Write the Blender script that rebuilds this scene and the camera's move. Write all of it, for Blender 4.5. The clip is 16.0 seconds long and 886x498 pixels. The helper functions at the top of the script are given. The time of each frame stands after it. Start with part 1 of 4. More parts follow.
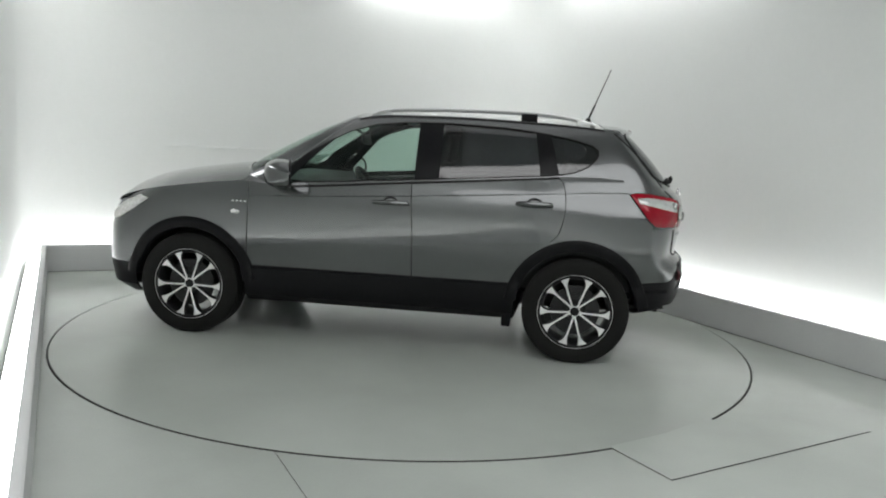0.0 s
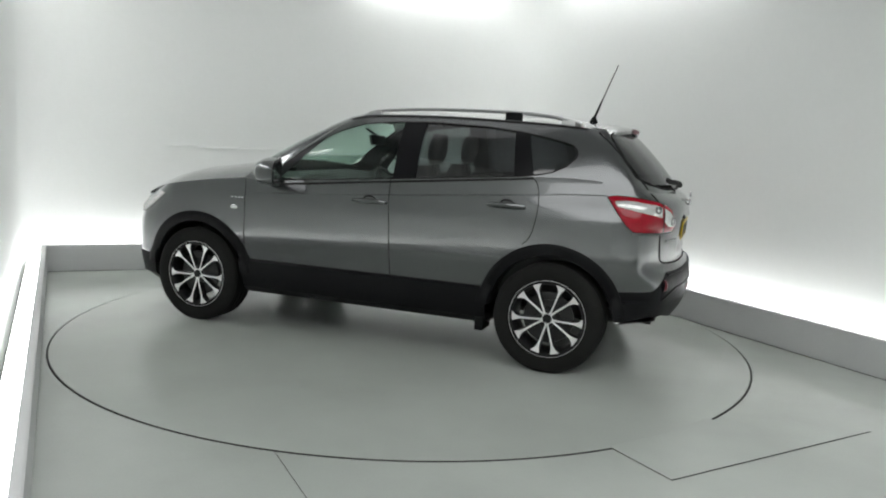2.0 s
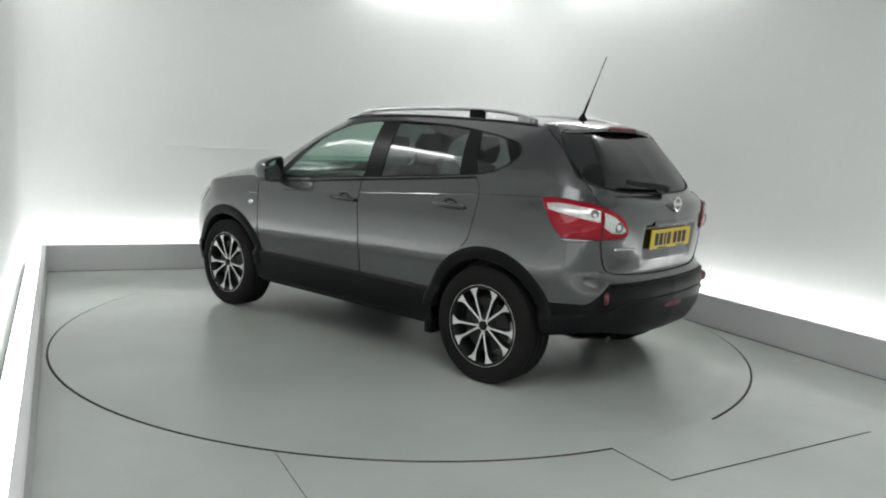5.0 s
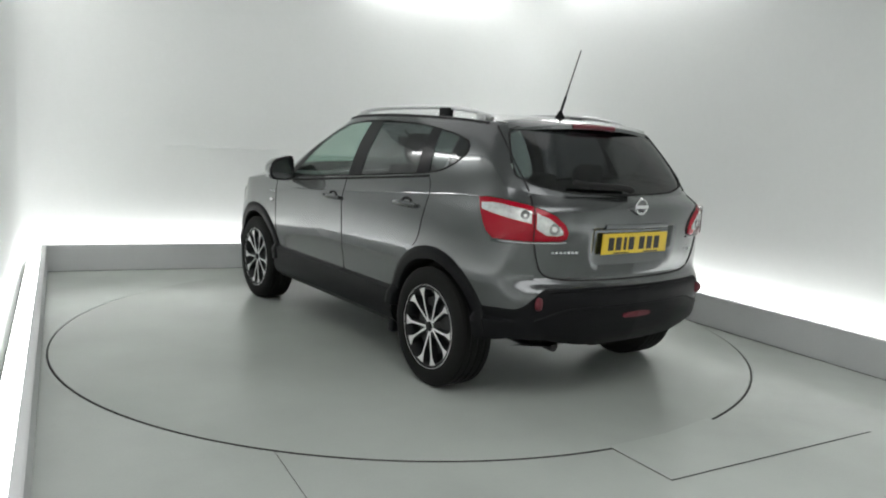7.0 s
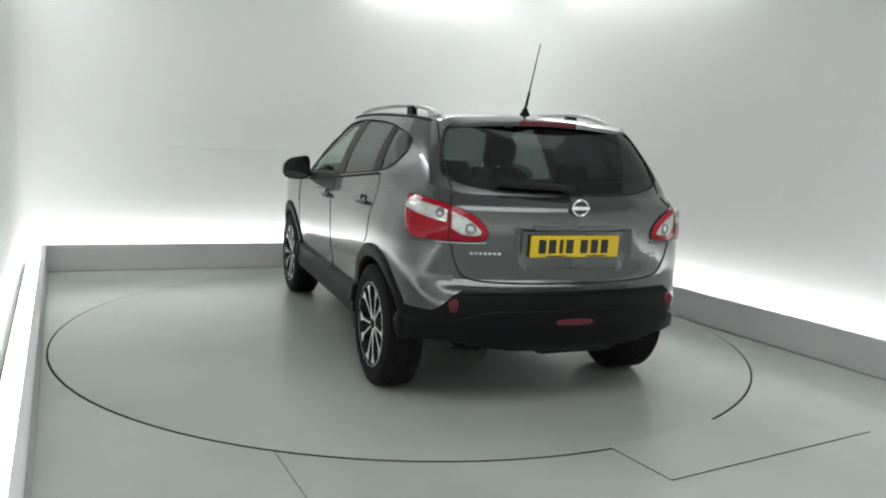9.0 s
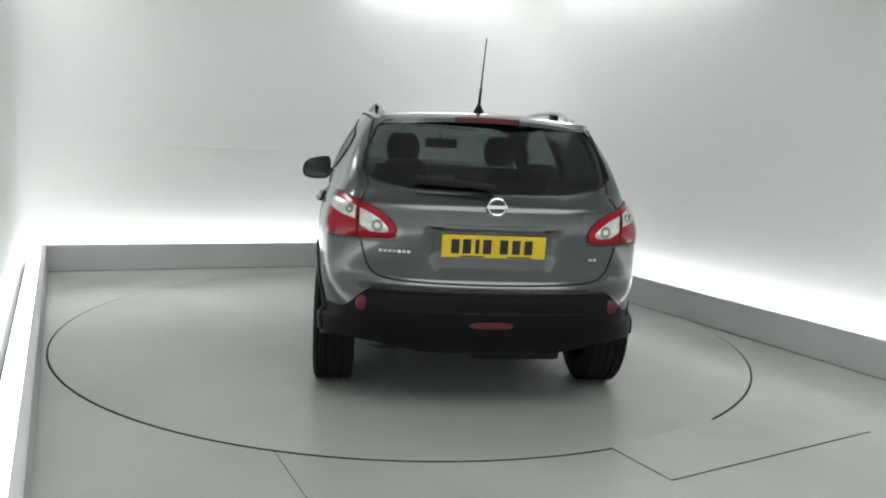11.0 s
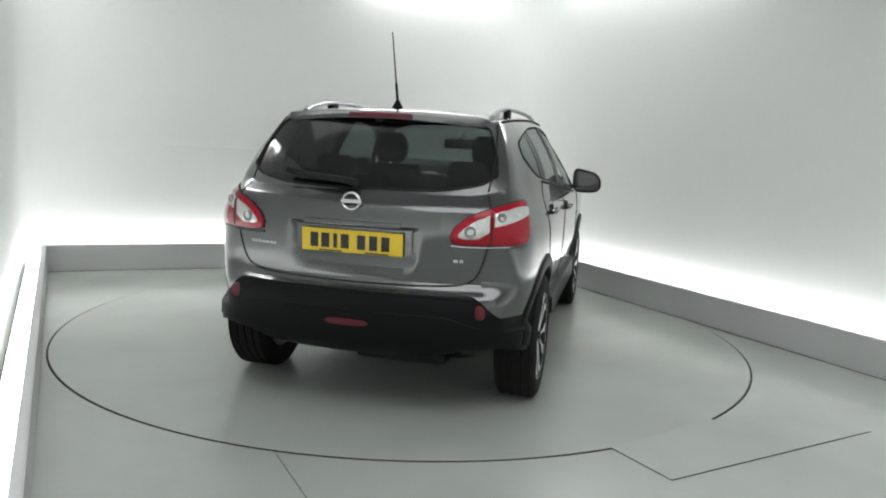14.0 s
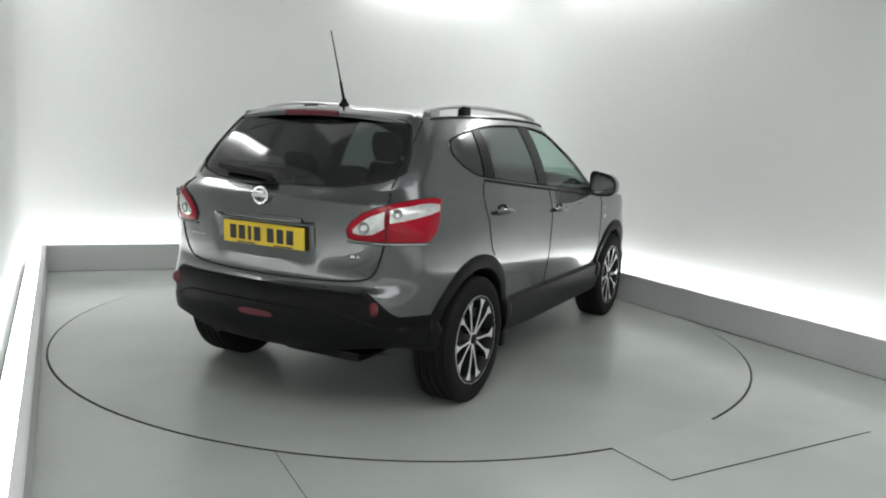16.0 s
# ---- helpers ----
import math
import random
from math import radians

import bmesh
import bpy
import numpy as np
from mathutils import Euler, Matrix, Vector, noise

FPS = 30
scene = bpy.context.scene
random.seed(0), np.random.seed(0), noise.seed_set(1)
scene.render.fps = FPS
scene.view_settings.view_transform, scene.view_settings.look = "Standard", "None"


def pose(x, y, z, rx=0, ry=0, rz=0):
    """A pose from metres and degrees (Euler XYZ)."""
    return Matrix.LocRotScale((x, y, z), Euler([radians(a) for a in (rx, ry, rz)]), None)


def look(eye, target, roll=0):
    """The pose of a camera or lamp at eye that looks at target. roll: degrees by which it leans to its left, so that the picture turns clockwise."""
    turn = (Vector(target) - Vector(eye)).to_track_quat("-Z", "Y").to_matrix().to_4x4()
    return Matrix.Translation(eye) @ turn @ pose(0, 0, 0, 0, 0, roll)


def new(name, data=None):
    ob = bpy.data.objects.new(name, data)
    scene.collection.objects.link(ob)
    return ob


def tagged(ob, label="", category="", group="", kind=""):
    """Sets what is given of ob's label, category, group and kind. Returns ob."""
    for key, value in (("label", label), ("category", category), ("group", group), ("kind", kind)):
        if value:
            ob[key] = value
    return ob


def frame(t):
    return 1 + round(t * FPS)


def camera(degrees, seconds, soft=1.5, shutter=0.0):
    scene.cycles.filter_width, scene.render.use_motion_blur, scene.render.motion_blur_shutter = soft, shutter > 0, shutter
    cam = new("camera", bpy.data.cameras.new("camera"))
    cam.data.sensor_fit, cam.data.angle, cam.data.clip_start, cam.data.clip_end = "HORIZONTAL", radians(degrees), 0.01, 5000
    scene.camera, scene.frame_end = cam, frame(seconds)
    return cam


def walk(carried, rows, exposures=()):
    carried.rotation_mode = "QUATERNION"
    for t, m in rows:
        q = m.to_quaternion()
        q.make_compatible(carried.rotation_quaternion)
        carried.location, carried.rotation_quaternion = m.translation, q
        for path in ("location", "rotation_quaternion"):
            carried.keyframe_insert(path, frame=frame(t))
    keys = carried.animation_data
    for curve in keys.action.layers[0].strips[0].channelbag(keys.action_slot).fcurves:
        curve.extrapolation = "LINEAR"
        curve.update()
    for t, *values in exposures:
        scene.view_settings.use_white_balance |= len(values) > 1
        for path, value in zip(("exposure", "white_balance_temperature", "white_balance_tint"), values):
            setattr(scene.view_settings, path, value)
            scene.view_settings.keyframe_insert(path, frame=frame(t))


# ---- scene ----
# ---------- camera: a fixed camera on the studio wall ----------
EYE = (0.0, -5.6276, 1.4197)
CAM_POSE = Matrix(((0.99823688, -0.04186031, -0.04208142, EYE[0]),
                   (-0.03555251, 0.14604522, -0.98863886, EYE[1]),
                   (0.04753052, 0.98839188, 0.14429949, EYE[2]),
                   (0, 0, 0, 1)))
cam = camera(60.233, 16.0, soft=2.0)
walk(cam, [(0.0, CAM_POSE), (16.0, CAM_POSE)])

# ---------- light ----------
world = bpy.data.worlds.new("world")
scene.world = world
world.use_nodes = True
world.node_tree.nodes["Background"].inputs[0].default_value = (0.8, 0.9, 1.0, 1)
world.node_tree.nodes["Background"].inputs[1].default_value = 0.05
scene.view_settings.exposure = 0.83


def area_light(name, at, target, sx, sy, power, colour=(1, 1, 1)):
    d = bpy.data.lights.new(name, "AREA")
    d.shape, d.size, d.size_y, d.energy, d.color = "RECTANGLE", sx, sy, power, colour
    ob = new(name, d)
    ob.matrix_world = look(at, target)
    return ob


# ---------- materials ----------
def material(name, base, rough=0.5, metal=0.0, coat=0.0, spec=0.5, grain=0.0, grain_scale=60.0, stain=0.0, stain_scale=2.0,
             bump=0.0, bump_scale=80.0, rough_var=0.0, emit=None, emit_strength=0.0, coat_rough=0.09):
    m = bpy.data.materials.new(name)
    m.use_nodes = True
    nt = m.node_tree
    b = nt.nodes["Principled BSDF"]
    b.inputs["Base Color"].default_value = (*base, 1)
    b.inputs["Roughness"].default_value = rough
    b.inputs["Metallic"].default_value = metal
    b.inputs["Specular IOR Level"].default_value = spec
    b.inputs["Coat Weight"].default_value = coat
    b.inputs["Coat Roughness"].default_value = coat_rough
    if emit:
        b.inputs["Emission Color"].default_value = (*emit, 1)
        b.inputs["Emission Strength"].default_value = emit_strength
    tc = nt.nodes.new("ShaderNodeTexCoord")

    def noise_tex(scale, detail=4.0):
        n = nt.nodes.new("ShaderNodeTexNoise")
        n.inputs["Scale"].default_value = scale
        n.inputs["Detail"].default_value = detail
        nt.links.new(tc.outputs["Object"], n.inputs["Vector"])
        return n.outputs["Fac"]

    def spread(fac, lo, hi):
        r = nt.nodes.new("ShaderNodeMapRange")
        r.inputs[1].default_value, r.inputs[2].default_value = 0.1, 0.9
        r.inputs[3].default_value, r.inputs[4].default_value = lo, hi
        nt.links.new(fac, r.inputs[0])
        return r.outputs[0]

    socket = None
    for amount, scale in ((grain, grain_scale), (stain, stain_scale)):
        if amount:
            v = spread(noise_tex(scale), 1 - amount, 1 + amount)
            if socket is None:
                socket = v
            else:
                mul = nt.nodes.new("ShaderNodeMath")
                mul.operation = "MULTIPLY"
                nt.links.new(socket, mul.inputs[0]), nt.links.new(v, mul.inputs[1])
                socket = mul.outputs[0]
    if socket is not None:
        mix = nt.nodes.new("ShaderNodeVectorMath")
        mix.operation = "SCALE"
        mix.inputs[0].default_value = base
        nt.links.new(socket, mix.inputs["Scale"])
        nt.links.new(mix.outputs[0], b.inputs["Base Color"])
    if rough_var:
        nt.links.new(spread(noise_tex(stain_scale * 1.7), max(0, rough - rough_var), rough + rough_var), b.inputs["Roughness"])
    if bump:
        bp = nt.nodes.new("ShaderNodeBump")
        bp.inputs["Strength"].default_value = bump
        bp.inputs["Distance"].default_value = 0.002
        nt.links.new(noise_tex(bump_scale), bp.inputs["Height"])
        nt.links.new(bp.outputs[0], b.inputs["Normal"])
    return m


def glass(name, tint, gloss_base=0.0):
    """Thin tinted pane: clear tint behind a reflection that grows at a slant."""
    m = bpy.data.materials.new(name)
    m.use_nodes = True
    nt = m.node_tree
    nt.nodes.remove(nt.nodes["Principled BSDF"])
    out = nt.nodes["Material Output"]
    tr, gl, fr, mx = (nt.nodes.new(k) for k in ("ShaderNodeBsdfTransparent", "ShaderNodeBsdfGlossy", "ShaderNodeLayerWeight", "ShaderNodeMixShader"))
    power, lift = nt.nodes.new("ShaderNodeMath"), nt.nodes.new("ShaderNodeMath")
    power.operation, lift.operation = "POWER", "MULTIPLY_ADD"
    power.inputs[1].default_value = 4.5
    lift.inputs[1].default_value, lift.inputs[2].default_value = 0.62, 0.040 + gloss_base
    tr.inputs[0].default_value = (*tint, 1)
    gl.inputs["Color"].default_value = (1, 1, 1, 1)
    gl.inputs["Roughness"].default_value = 0.07
    fr.inputs["Blend"].default_value = 0.5
    nt.links.new(fr.outputs["Facing"], power.inputs[0])
    nt.links.new(power.outputs[0], lift.inputs[0])
    nt.links.new(lift.outputs[0], mx.inputs[0])
    nt.links.new(tr.outputs[0], mx.inputs[1])
    nt.links.new(gl.outputs[0], mx.inputs[2])
    nt.links.new(mx.outputs[0], out.inputs["Surface"])
    return m


WALL = material("wall_paint", (0.79, 0.81, 0.795), 0.6, grain=0.015, grain_scale=25, stain=0.02, stain_scale=0.7, bump=0.05)
FLOOR = material("floor_epoxy", (0.415, 0.445, 0.415), 0.25, grain=0.03, grain_scale=90, stain=0.22, stain_scale=0.9)
DISC = material("turntable_epoxy", (0.40, 0.43, 0.400), 0.24, grain=0.03, grain_scale=90, stain=0.22, stain_scale=0.7)
KERB = material("kerb_paint", (0.52, 0.53, 0.53), 0.5, grain=0.03, stain=0.06, stain_scale=3, bump=0.08)
JOINT_SHADE = material("dark_joint_and_shade", (0.03, 0.032, 0.03), 0.8, grain=0.2)
LED = material("led_diffuser", (0.9, 0.9, 0.9), 0.4, emit=(1.0, 1.0, 1.0), emit_strength=6.0)
LED_TOP = material("led_diffuser_top", (0.9, 0.9, 0.9), 0.4, emit=(1.0, 1.0, 1.0), emit_strength=7.5)
CEIL = material("ceiling_paint", (0.34, 0.35, 0.35), 0.7, grain=0.02, stain=0.02)

PAINT = material("metallic_grey_paint", (0.110, 0.116, 0.118), 0.26, metal=0.85, coat=1.0, coat_rough=0.04, grain=0.10, grain_scale=900, stain=0.02, stain_scale=3)
PLASTIC = material("black_textured_plastic", (0.006, 0.0062, 0.007), 0.42, spec=0.11, grain=0.15, grain_scale=300, stain=0.08, stain_scale=5, bump=0.15, bump_scale=400)
GLOSSBLACK = material("gloss_black", (0.006, 0.006, 0.007), 0.3, spec=0.15, grain=0.05)
GAP = material("shut_gap", (0.008, 0.008, 0.008), 0.9, grain=0.1)
RUBBER = material("tyre_rubber", (0.0125, 0.0125, 0.012), 0.75, spec=0.12, grain=0.18, grain_scale=120, stain=0.15, stain_scale=9, bump=0.2, bump_scale=150)
ALLOY = material("machined_alloy", (0.74, 0.74, 0.735), 0.32, metal=0.35, grain=0.05, grain_scale=200, stain=0.04, stain_scale=15)
RIMDARK = material("dark_rim", (0.006, 0.006, 0.0065), 0.45, spec=0.25, grain=0.1)
STEEL = material("brake_steel", (0.022, 0.022, 0.022), 0.5, metal=0.4, grain=0.15, grain_scale=60)
BOWL = material("lamp_bowl", (0.34, 0.34, 0.34), 0.22, metal=0.7, grain=0.2, grain_scale=90)
CHROME = material("chrome", (0.75, 0.75, 0.76), 0.12, metal=1.0, grain=0.03)
SATIN = material("satin_silver", (0.50, 0.51, 0.51), 0.30, metal=0.85, grain=0.04)
REDLENS = material("red_lens", (0.30, 0.003, 0.014), 0.12, coat=0.25, spec=0.3, coat_rough=0.04, grain=0.08, grain_scale=140, stain=0.05, stain_scale=25)
CLEARLENS = material("clear_lens_reflector", (0.62, 0.62, 0.61), 0.2, metal=0.4, coat=0.6, grain=0.30, grain_scale=45)
DULLRED = material("dull_red_reflector", (0.10, 0.004, 0.012), 0.45, coat=0.05, grain=0.12)
PLATE = material("yellow_plate", (0.66, 0.47, 0.02), 0.35, grain=0.03, stain=0.03, stain_scale=8)
INK = material("black_ink", (0.012, 0.012, 0.012), 0.5, grain=0.05)
SEATCLOTH = material("dark_seat_cloth", (0.011, 0.011, 0.012), 0.85, grain=0.2, grain_scale=200, stain=0.1)
TRIM = material("interior_trim", (0.022, 0.023, 0.024), 0.6, grain=0.1, stain=0.05)
LINER = material("pale_headliner", (0.16, 0.16, 0.155), 0.9, grain=0.05)
FRONTGLASS = glass("green_tinted_glass", (0.66, 0.79, 0.73))
PRIVACY = glass("privacy_glass", (0.14, 0.15, 0.158), 0.040)


# ---------- mesh helpers ----------
def finish(bm, smooth=True, sharp=35):
    bmesh.ops.recalc_face_normals(bm, faces=bm.faces[:])
    for f in bm.faces:
        f.smooth = smooth
    if smooth:
        lim = radians(sharp)
        for e in bm.edges:
            if len(e.link_faces) == 2 and e.calc_face_angle(0) > lim:
                e.smooth = False


def part(name, bm, mat, parent=None, label="", smooth=True, sharp=35):
    finish(bm, smooth, sharp)
    me = bpy.data.meshes.new(name)
    bm.to_mesh(me)
    bm.free()
    me.materials.append(mat)
    ob = new(name, me)
    if parent is not None:
        ob.parent = parent
    if label:
        tagged(ob, label)
    return ob


def empty(name, label, category, group=""):
    return tagged(new(name), label, category, group)


def box(bm, x0, x1, y0, y1, z0, z1, bevel=0.0, m=None):
    vs = [bm.verts.new((x, y, z)) for x in (x0, x1) for y in (y0, y1) for z in (z0, z1)]
    fs = [(0, 1, 3, 2), (4, 6, 7, 5), (0, 4, 5, 1), (2, 3, 7, 6), (0, 2, 6, 4), (1, 5, 7, 3)]
    faces = [bm.faces.new([vs[i] for i in f]) for f in fs]
    if bevel:
        es = list({e for f in faces for e in f.edges})
        r = bmesh.ops.bevel(bm, geom=es, offset=bevel, segments=2, affect="EDGES", profile=0.6)
        vs = list({v for f in r["faces"] for v in f.verts} | {v for v in vs if v.is_valid})
    if m is not None:
        bmesh.ops.transform(bm, matrix=m, verts=[v for v in vs if v.is_valid])
    return bm


def grid(bm, rows, close_u=False, close_v=False):
    """Quads over rows of points; equal neighbours merge."""
    vr = [[bm.verts.new(p) for p in r] for r in rows]
    n, m = len(vr), len(vr[0])
    for i in range(n if close_u else n - 1):
        for j in range(m if close_v else m - 1):
            a, b, c, d = vr[i][j], vr[i][(j + 1) % m], vr[(i + 1) % n][(j + 1) % m], vr[(i + 1) % n][j]
            bm.faces.new((a, b, c, d))
    return vr


def weld(bm, dist=1e-4):
    bmesh.ops.remove_doubles(bm, verts=bm.verts[:], dist=dist)
    return bm


def revolve(profile, n=48, axis="y"):
    """Profile of (radius, along) turned about an axis."""
    bm = bmesh.new()
    rows = []
    for i in range(n):
        a = 2 * math.pi * i / n
        c, s = math.cos(a), math.sin(a)
        rows.append([(r * c, h, r * s) if axis == "y" else (r * c, r * s, h) for r, h in profile])
    grid(bm, rows, close_u=True)
    return weld(bm)


def tube(bm, pts, radius, n=8, closed=False, flat=1.0):
    """A round bar along points; radius may be a list."""
    pts = [Vector(p) for p in pts]
    rows, up = [], Vector((0, 0, 1))
    for i, p in enumerate(pts):
        t = (pts[(i + 1) % len(pts)] - pts[i - 1]) if closed else (pts[min(i + 1, len(pts) - 1)] - pts[max(i - 1, 0)])
        t.normalize()
        ref = up if abs(t.dot(up)) < 0.95 else Vector((1, 0, 0))
        u = t.cross(ref).normalized()
        v = u.cross(t)
        r = radius[i] if isinstance(radius, (list, tuple)) else radius
        rows.append([p + u * (r * math.cos(2 * math.pi * k / n)) + v * (r * flat * math.sin(2 * math.pi * k / n)) for k in range(n)])
    vr = grid(bm, rows, close_u=closed, close_v=True)
    if not closed:
        bm.faces.new(vr[0]), bm.faces.new(list(reversed(vr[-1])))
    return bm


def catmull(pts, per=8):
    """Smooth chain through points."""
    p = [np.array(q, float) for q in pts]
    p = [2 * p[0] - p[1]] + p + [2 * p[-1] - p[-2]]
    out = []
    for i in range(1, len(p) - 2):
        for k in range(per):
            t = k / per
            out.append(0.5 * (2 * p[i] + (p[i + 1] - p[i - 1]) * t + (2 * p[i - 1] - 5 * p[i] + 4 * p[i + 1] - p[i + 2]) * t * t
                              + (3 * p[i] - p[i - 1] - 3 * p[i + 1] + p[i + 2]) * t ** 3))
    out.append(p[-2])
    return np.array(out)


# ---------- the studio ----------
LB, RB = Vector((-3.395, 1.555, 0)), Vector((1.029, 3.212, 0))        # kerb corners at the floor
BACK = (RB - LB).normalized()
SIDE_L = Vector((1.992, -4.392, 0)).normalized()
SIDE_R = Vector((1.1127, -2.2284, 0)).normalized()
LF, RF = LB + SIDE_L * 8.2, RB + SIDE_R * 9.9
KERB_H, GAP_W = 0.250, 0.20
CEIL_H = 3.28
TOP_LED = 3.11
CURVE = 0.55


def outward(d):
    """Horizontal normal, to the left of a direction of travel."""
    return Vector((-d.y, d.x, 0))


def meet(p, d, q, e):
    s = ((q.x - p.x) * e.y - (q.y - p.y) * e.x) / (d.x * e.y - d.y * e.x)
    return p + d * s


def ring_plan(off):
    """Corners of the pit's outline, moved out by off: front left, back left, back right, front right."""
    ext = (SIDE_L * GAP_W * 1.2, SIDE_R * GAP_W * 1.2) if off > .1 else (SIDE_L * 0, SIDE_R * 0)
    nl, nb, nr = -outward(SIDE_L), outward(BACK), outward(SIDE_R)
    pl, pb, pr = LB + nl * off, LB + nb * off, RB + nr * off
    return [LF + nl * off + ext[0], meet(pl, SIDE_L, pb, BACK), meet(pb, BACK, pr, SIDE_R), RF + nr * off + ext[1]]


def slab(name, a, b, a2, b2, z0, z1, mat, label, category, bevel=0.0):
    """A wall piece whose inner foot runs from a to b and outer foot from a2 to b2."""
    bm = bmesh.new()
    low = [bm.verts.new((p.x, p.y, z0)) for p in (a, b, b2, a2)]
    high = [bm.verts.new((p.x, p.y, z1)) for p in (a, b, b2, a2)]
    bm.faces.new(low), bm.faces.new(high)
    for i in range(4):
        j = (i + 1) % 4
        bm.faces.new((low[i], low[j], high[j], high[i]))
    if bevel:
        es = [e for e in bm.edges if all(v in high for v in e.verts)]
        bmesh.ops.bevel(bm, geom=es, offset=bevel, segments=2, affect="EDGES")
    return tagged(part(name, bm, mat, smooth=False), label, category, kind="structure")


def build_studio():
    bm = bmesh.new()
    n = 160
    rows = []
    for r in (2.4262, 2.4285, 3.0, 4.5, 14.0):
        rows.append([(r * math.cos(2 * math.pi * k / n), r * math.sin(2 * math.pi * k / n), -0.004 if r < 2.43 else 0.0) for k in range(n)])
    rows.insert(0, [(2.4262 * math.cos(2 * math.pi * k / n), 2.4262 * math.sin(2 * math.pi * k / n), -0.06) for k in range(n)])
    grid(bm, rows, close_v=True)
    tagged(part("floor", bm, FLOOR), "grey-green epoxy painted studio floor around a turntable", "floor", kind="structure")
    bm = bmesh.new()
    grid(bm, [[(r * math.cos(2 * math.pi * k / n), r * math.sin(2 * math.pi * k / n), -0.06) for k in range(n)] for r in (2.3, 2.55)], close_v=True)
    tagged(part("turntable_pit", bm, JOINT_SHADE), "dark gap ring beneath the turntable edge", "floor gap", kind="structure")
    k_in, k_out, w_in, w_out = ring_plan(0.0), ring_plan(0.045), ring_plan(GAP_W), ring_plan(GAP_W + 0.15)
    names = ("left", "back", "right")
    for i, nm in enumerate(names):
        slab("kerb_" + nm, k_in[i], k_in[i + 1], k_out[i], k_out[i + 1], 0.0, KERB_H, KERB, "low grey painted kerb edging the turntable bay", "kerb", 0.006)
        ends = (0.0 if i == 0 else CURVE, 0.0 if i == 2 else CURVE)
        du = (w_in[i + 1] - w_in[i]).normalized()
        a, b = w_in[i] + du * ends[0], w_in[i + 1] - du * ends[1]
        a2, b2 = w_out[i] + du * ends[0], w_out[i + 1] - du * ends[1]
        slab("wall_" + nm, a, b, a2, b2, -0.02, CEIL_H, WALL, "smooth white studio wall lit from its foot", "wall")
    for i in (1, 2):
        du, dv = (w_in[i] - w_in[i - 1]).normalized(), (w_in[i + 1] - w_in[i]).normalized()
        rows = []
        for k in range(13):
            t = k / 12
            f = lambda w: (w[i] - du * CURVE) * (1 - t) ** 2 + w[i] * 2 * t * (1 - t) + (w[i] + dv * CURVE) * t * t
            p, q = f(w_in), f(w_out)
            rows.append([(p.x, p.y, -.02), (p.x, p.y, CEIL_H), (q.x, q.y, CEIL_H), (q.x, q.y, -.02)])
        bm = bmesh.new()
        vr = grid(bm, rows, close_v=True)
        bm.faces.new(vr[0]), bm.faces.new(vr[-1])
        tagged(part("wall_corner_" + ("left", "right")[i - 1], bm, WALL), "smooth curved white studio wall corner", "wall", kind="structure")
    d = (k_in[3] - k_in[0]).normalized()
    slab("kerb_front", k_in[0], k_in[3], k_in[0] - outward(d) * .045, k_in[3] - outward(d) * .045, 0.0, KERB_H, KERB, "low grey painted kerb edging the turntable bay", "kerb", 0.006)
    fl, fr = w_in[0] + SIDE_L * 0, w_in[3] + SIDE_R * 0
    d = (fr - fl).normalized()
    slab("wall_front", fl, fr, fl - outward(d) * 0.15, fr - outward(d) * 0.15, -0.02, CEIL_H, WALL, "smooth white studio wall closing the bay", "wall")
    # ceiling
    bm = bmesh.new()
    c = ring_plan(GAP_W + 0.15)
    lo = [bm.verts.new((p.x, p.y, CEIL_H)) for p in c]
    hi = [bm.verts.new((p.x, p.y, CEIL_H + 0.12)) for p in c]
    bm.faces.new(lo), bm.faces.new(hi)
    for i in range(4):
        bm.faces.new((lo[i], lo[(i + 1) % 4], hi[(i + 1) % 4], hi[i]))
    tagged(part("ceiling", bm, CEIL, smooth=False), "plain grey studio ceiling", "ceiling", kind="structure")
    # light troughs behind the kerbs
    t_in, t_out = ring_plan(0.050), ring_plan(0.140)
    for i in range(4):
        trough = empty("light_trough", "glowing white light strip set behind a low kerb", "light strip", "cove lights")
        bm = bmesh.new()
        a, b, a2, b2 = t_in[i], t_in[(i + 1) % 4], t_out[i], t_out[(i + 1) % 4]
        if i == 3:
            a, b = k_in[3] - outward(d) * .05, k_in[0] - outward(d) * .05
            a2, b2 = k_in[3] - outward(d) * .140, k_in[0] - outward(d) * .140
        a, b = a.lerp(b, 0.012), b.lerp(a, 0.012)
        a2, b2 = a2.lerp(b2, 0.012), b2.lerp(a2, 0.012)
        vs = [bm.verts.new((p.x, p.y, 0.17)) for p in (a, b, b2, a2)]
        vt = [bm.verts.new((p.x, p.y, 0.20)) for p in (a, b, b2, a2)]
        bm.faces.new(vs), bm.faces.new(vt)
        for j in range(4):
            bm.faces.new((vs[j], vs[(j + 1) % 4], vt[(j + 1) % 4], vt[j]))
        part("diffuser", bm, LED, trough, smooth=False)
        bm = bmesh.new()
        vs = [bm.verts.new((p.x, p.y, 0.0)) for p in (a, b, b2, a2)]
        vt = [bm.verts.new((p.x, p.y, 0.169)) for p in (a, b, b2, a2)]
        bm.faces.new(vs)
        for j in range(4):
            bm.faces.new((vs[j], vs[(j + 1) % 4], vt[(j + 1) % 4], vt[j]))
        part("housing", bm, KERB, trough, smooth=False)
    # thin ledge on the back wall, shading the paint above it
    du = (w_in[2] - w_in[1]).normalized()
    p, q = w_in[1] + du * 1.24, w_in[1] + du * 3.5
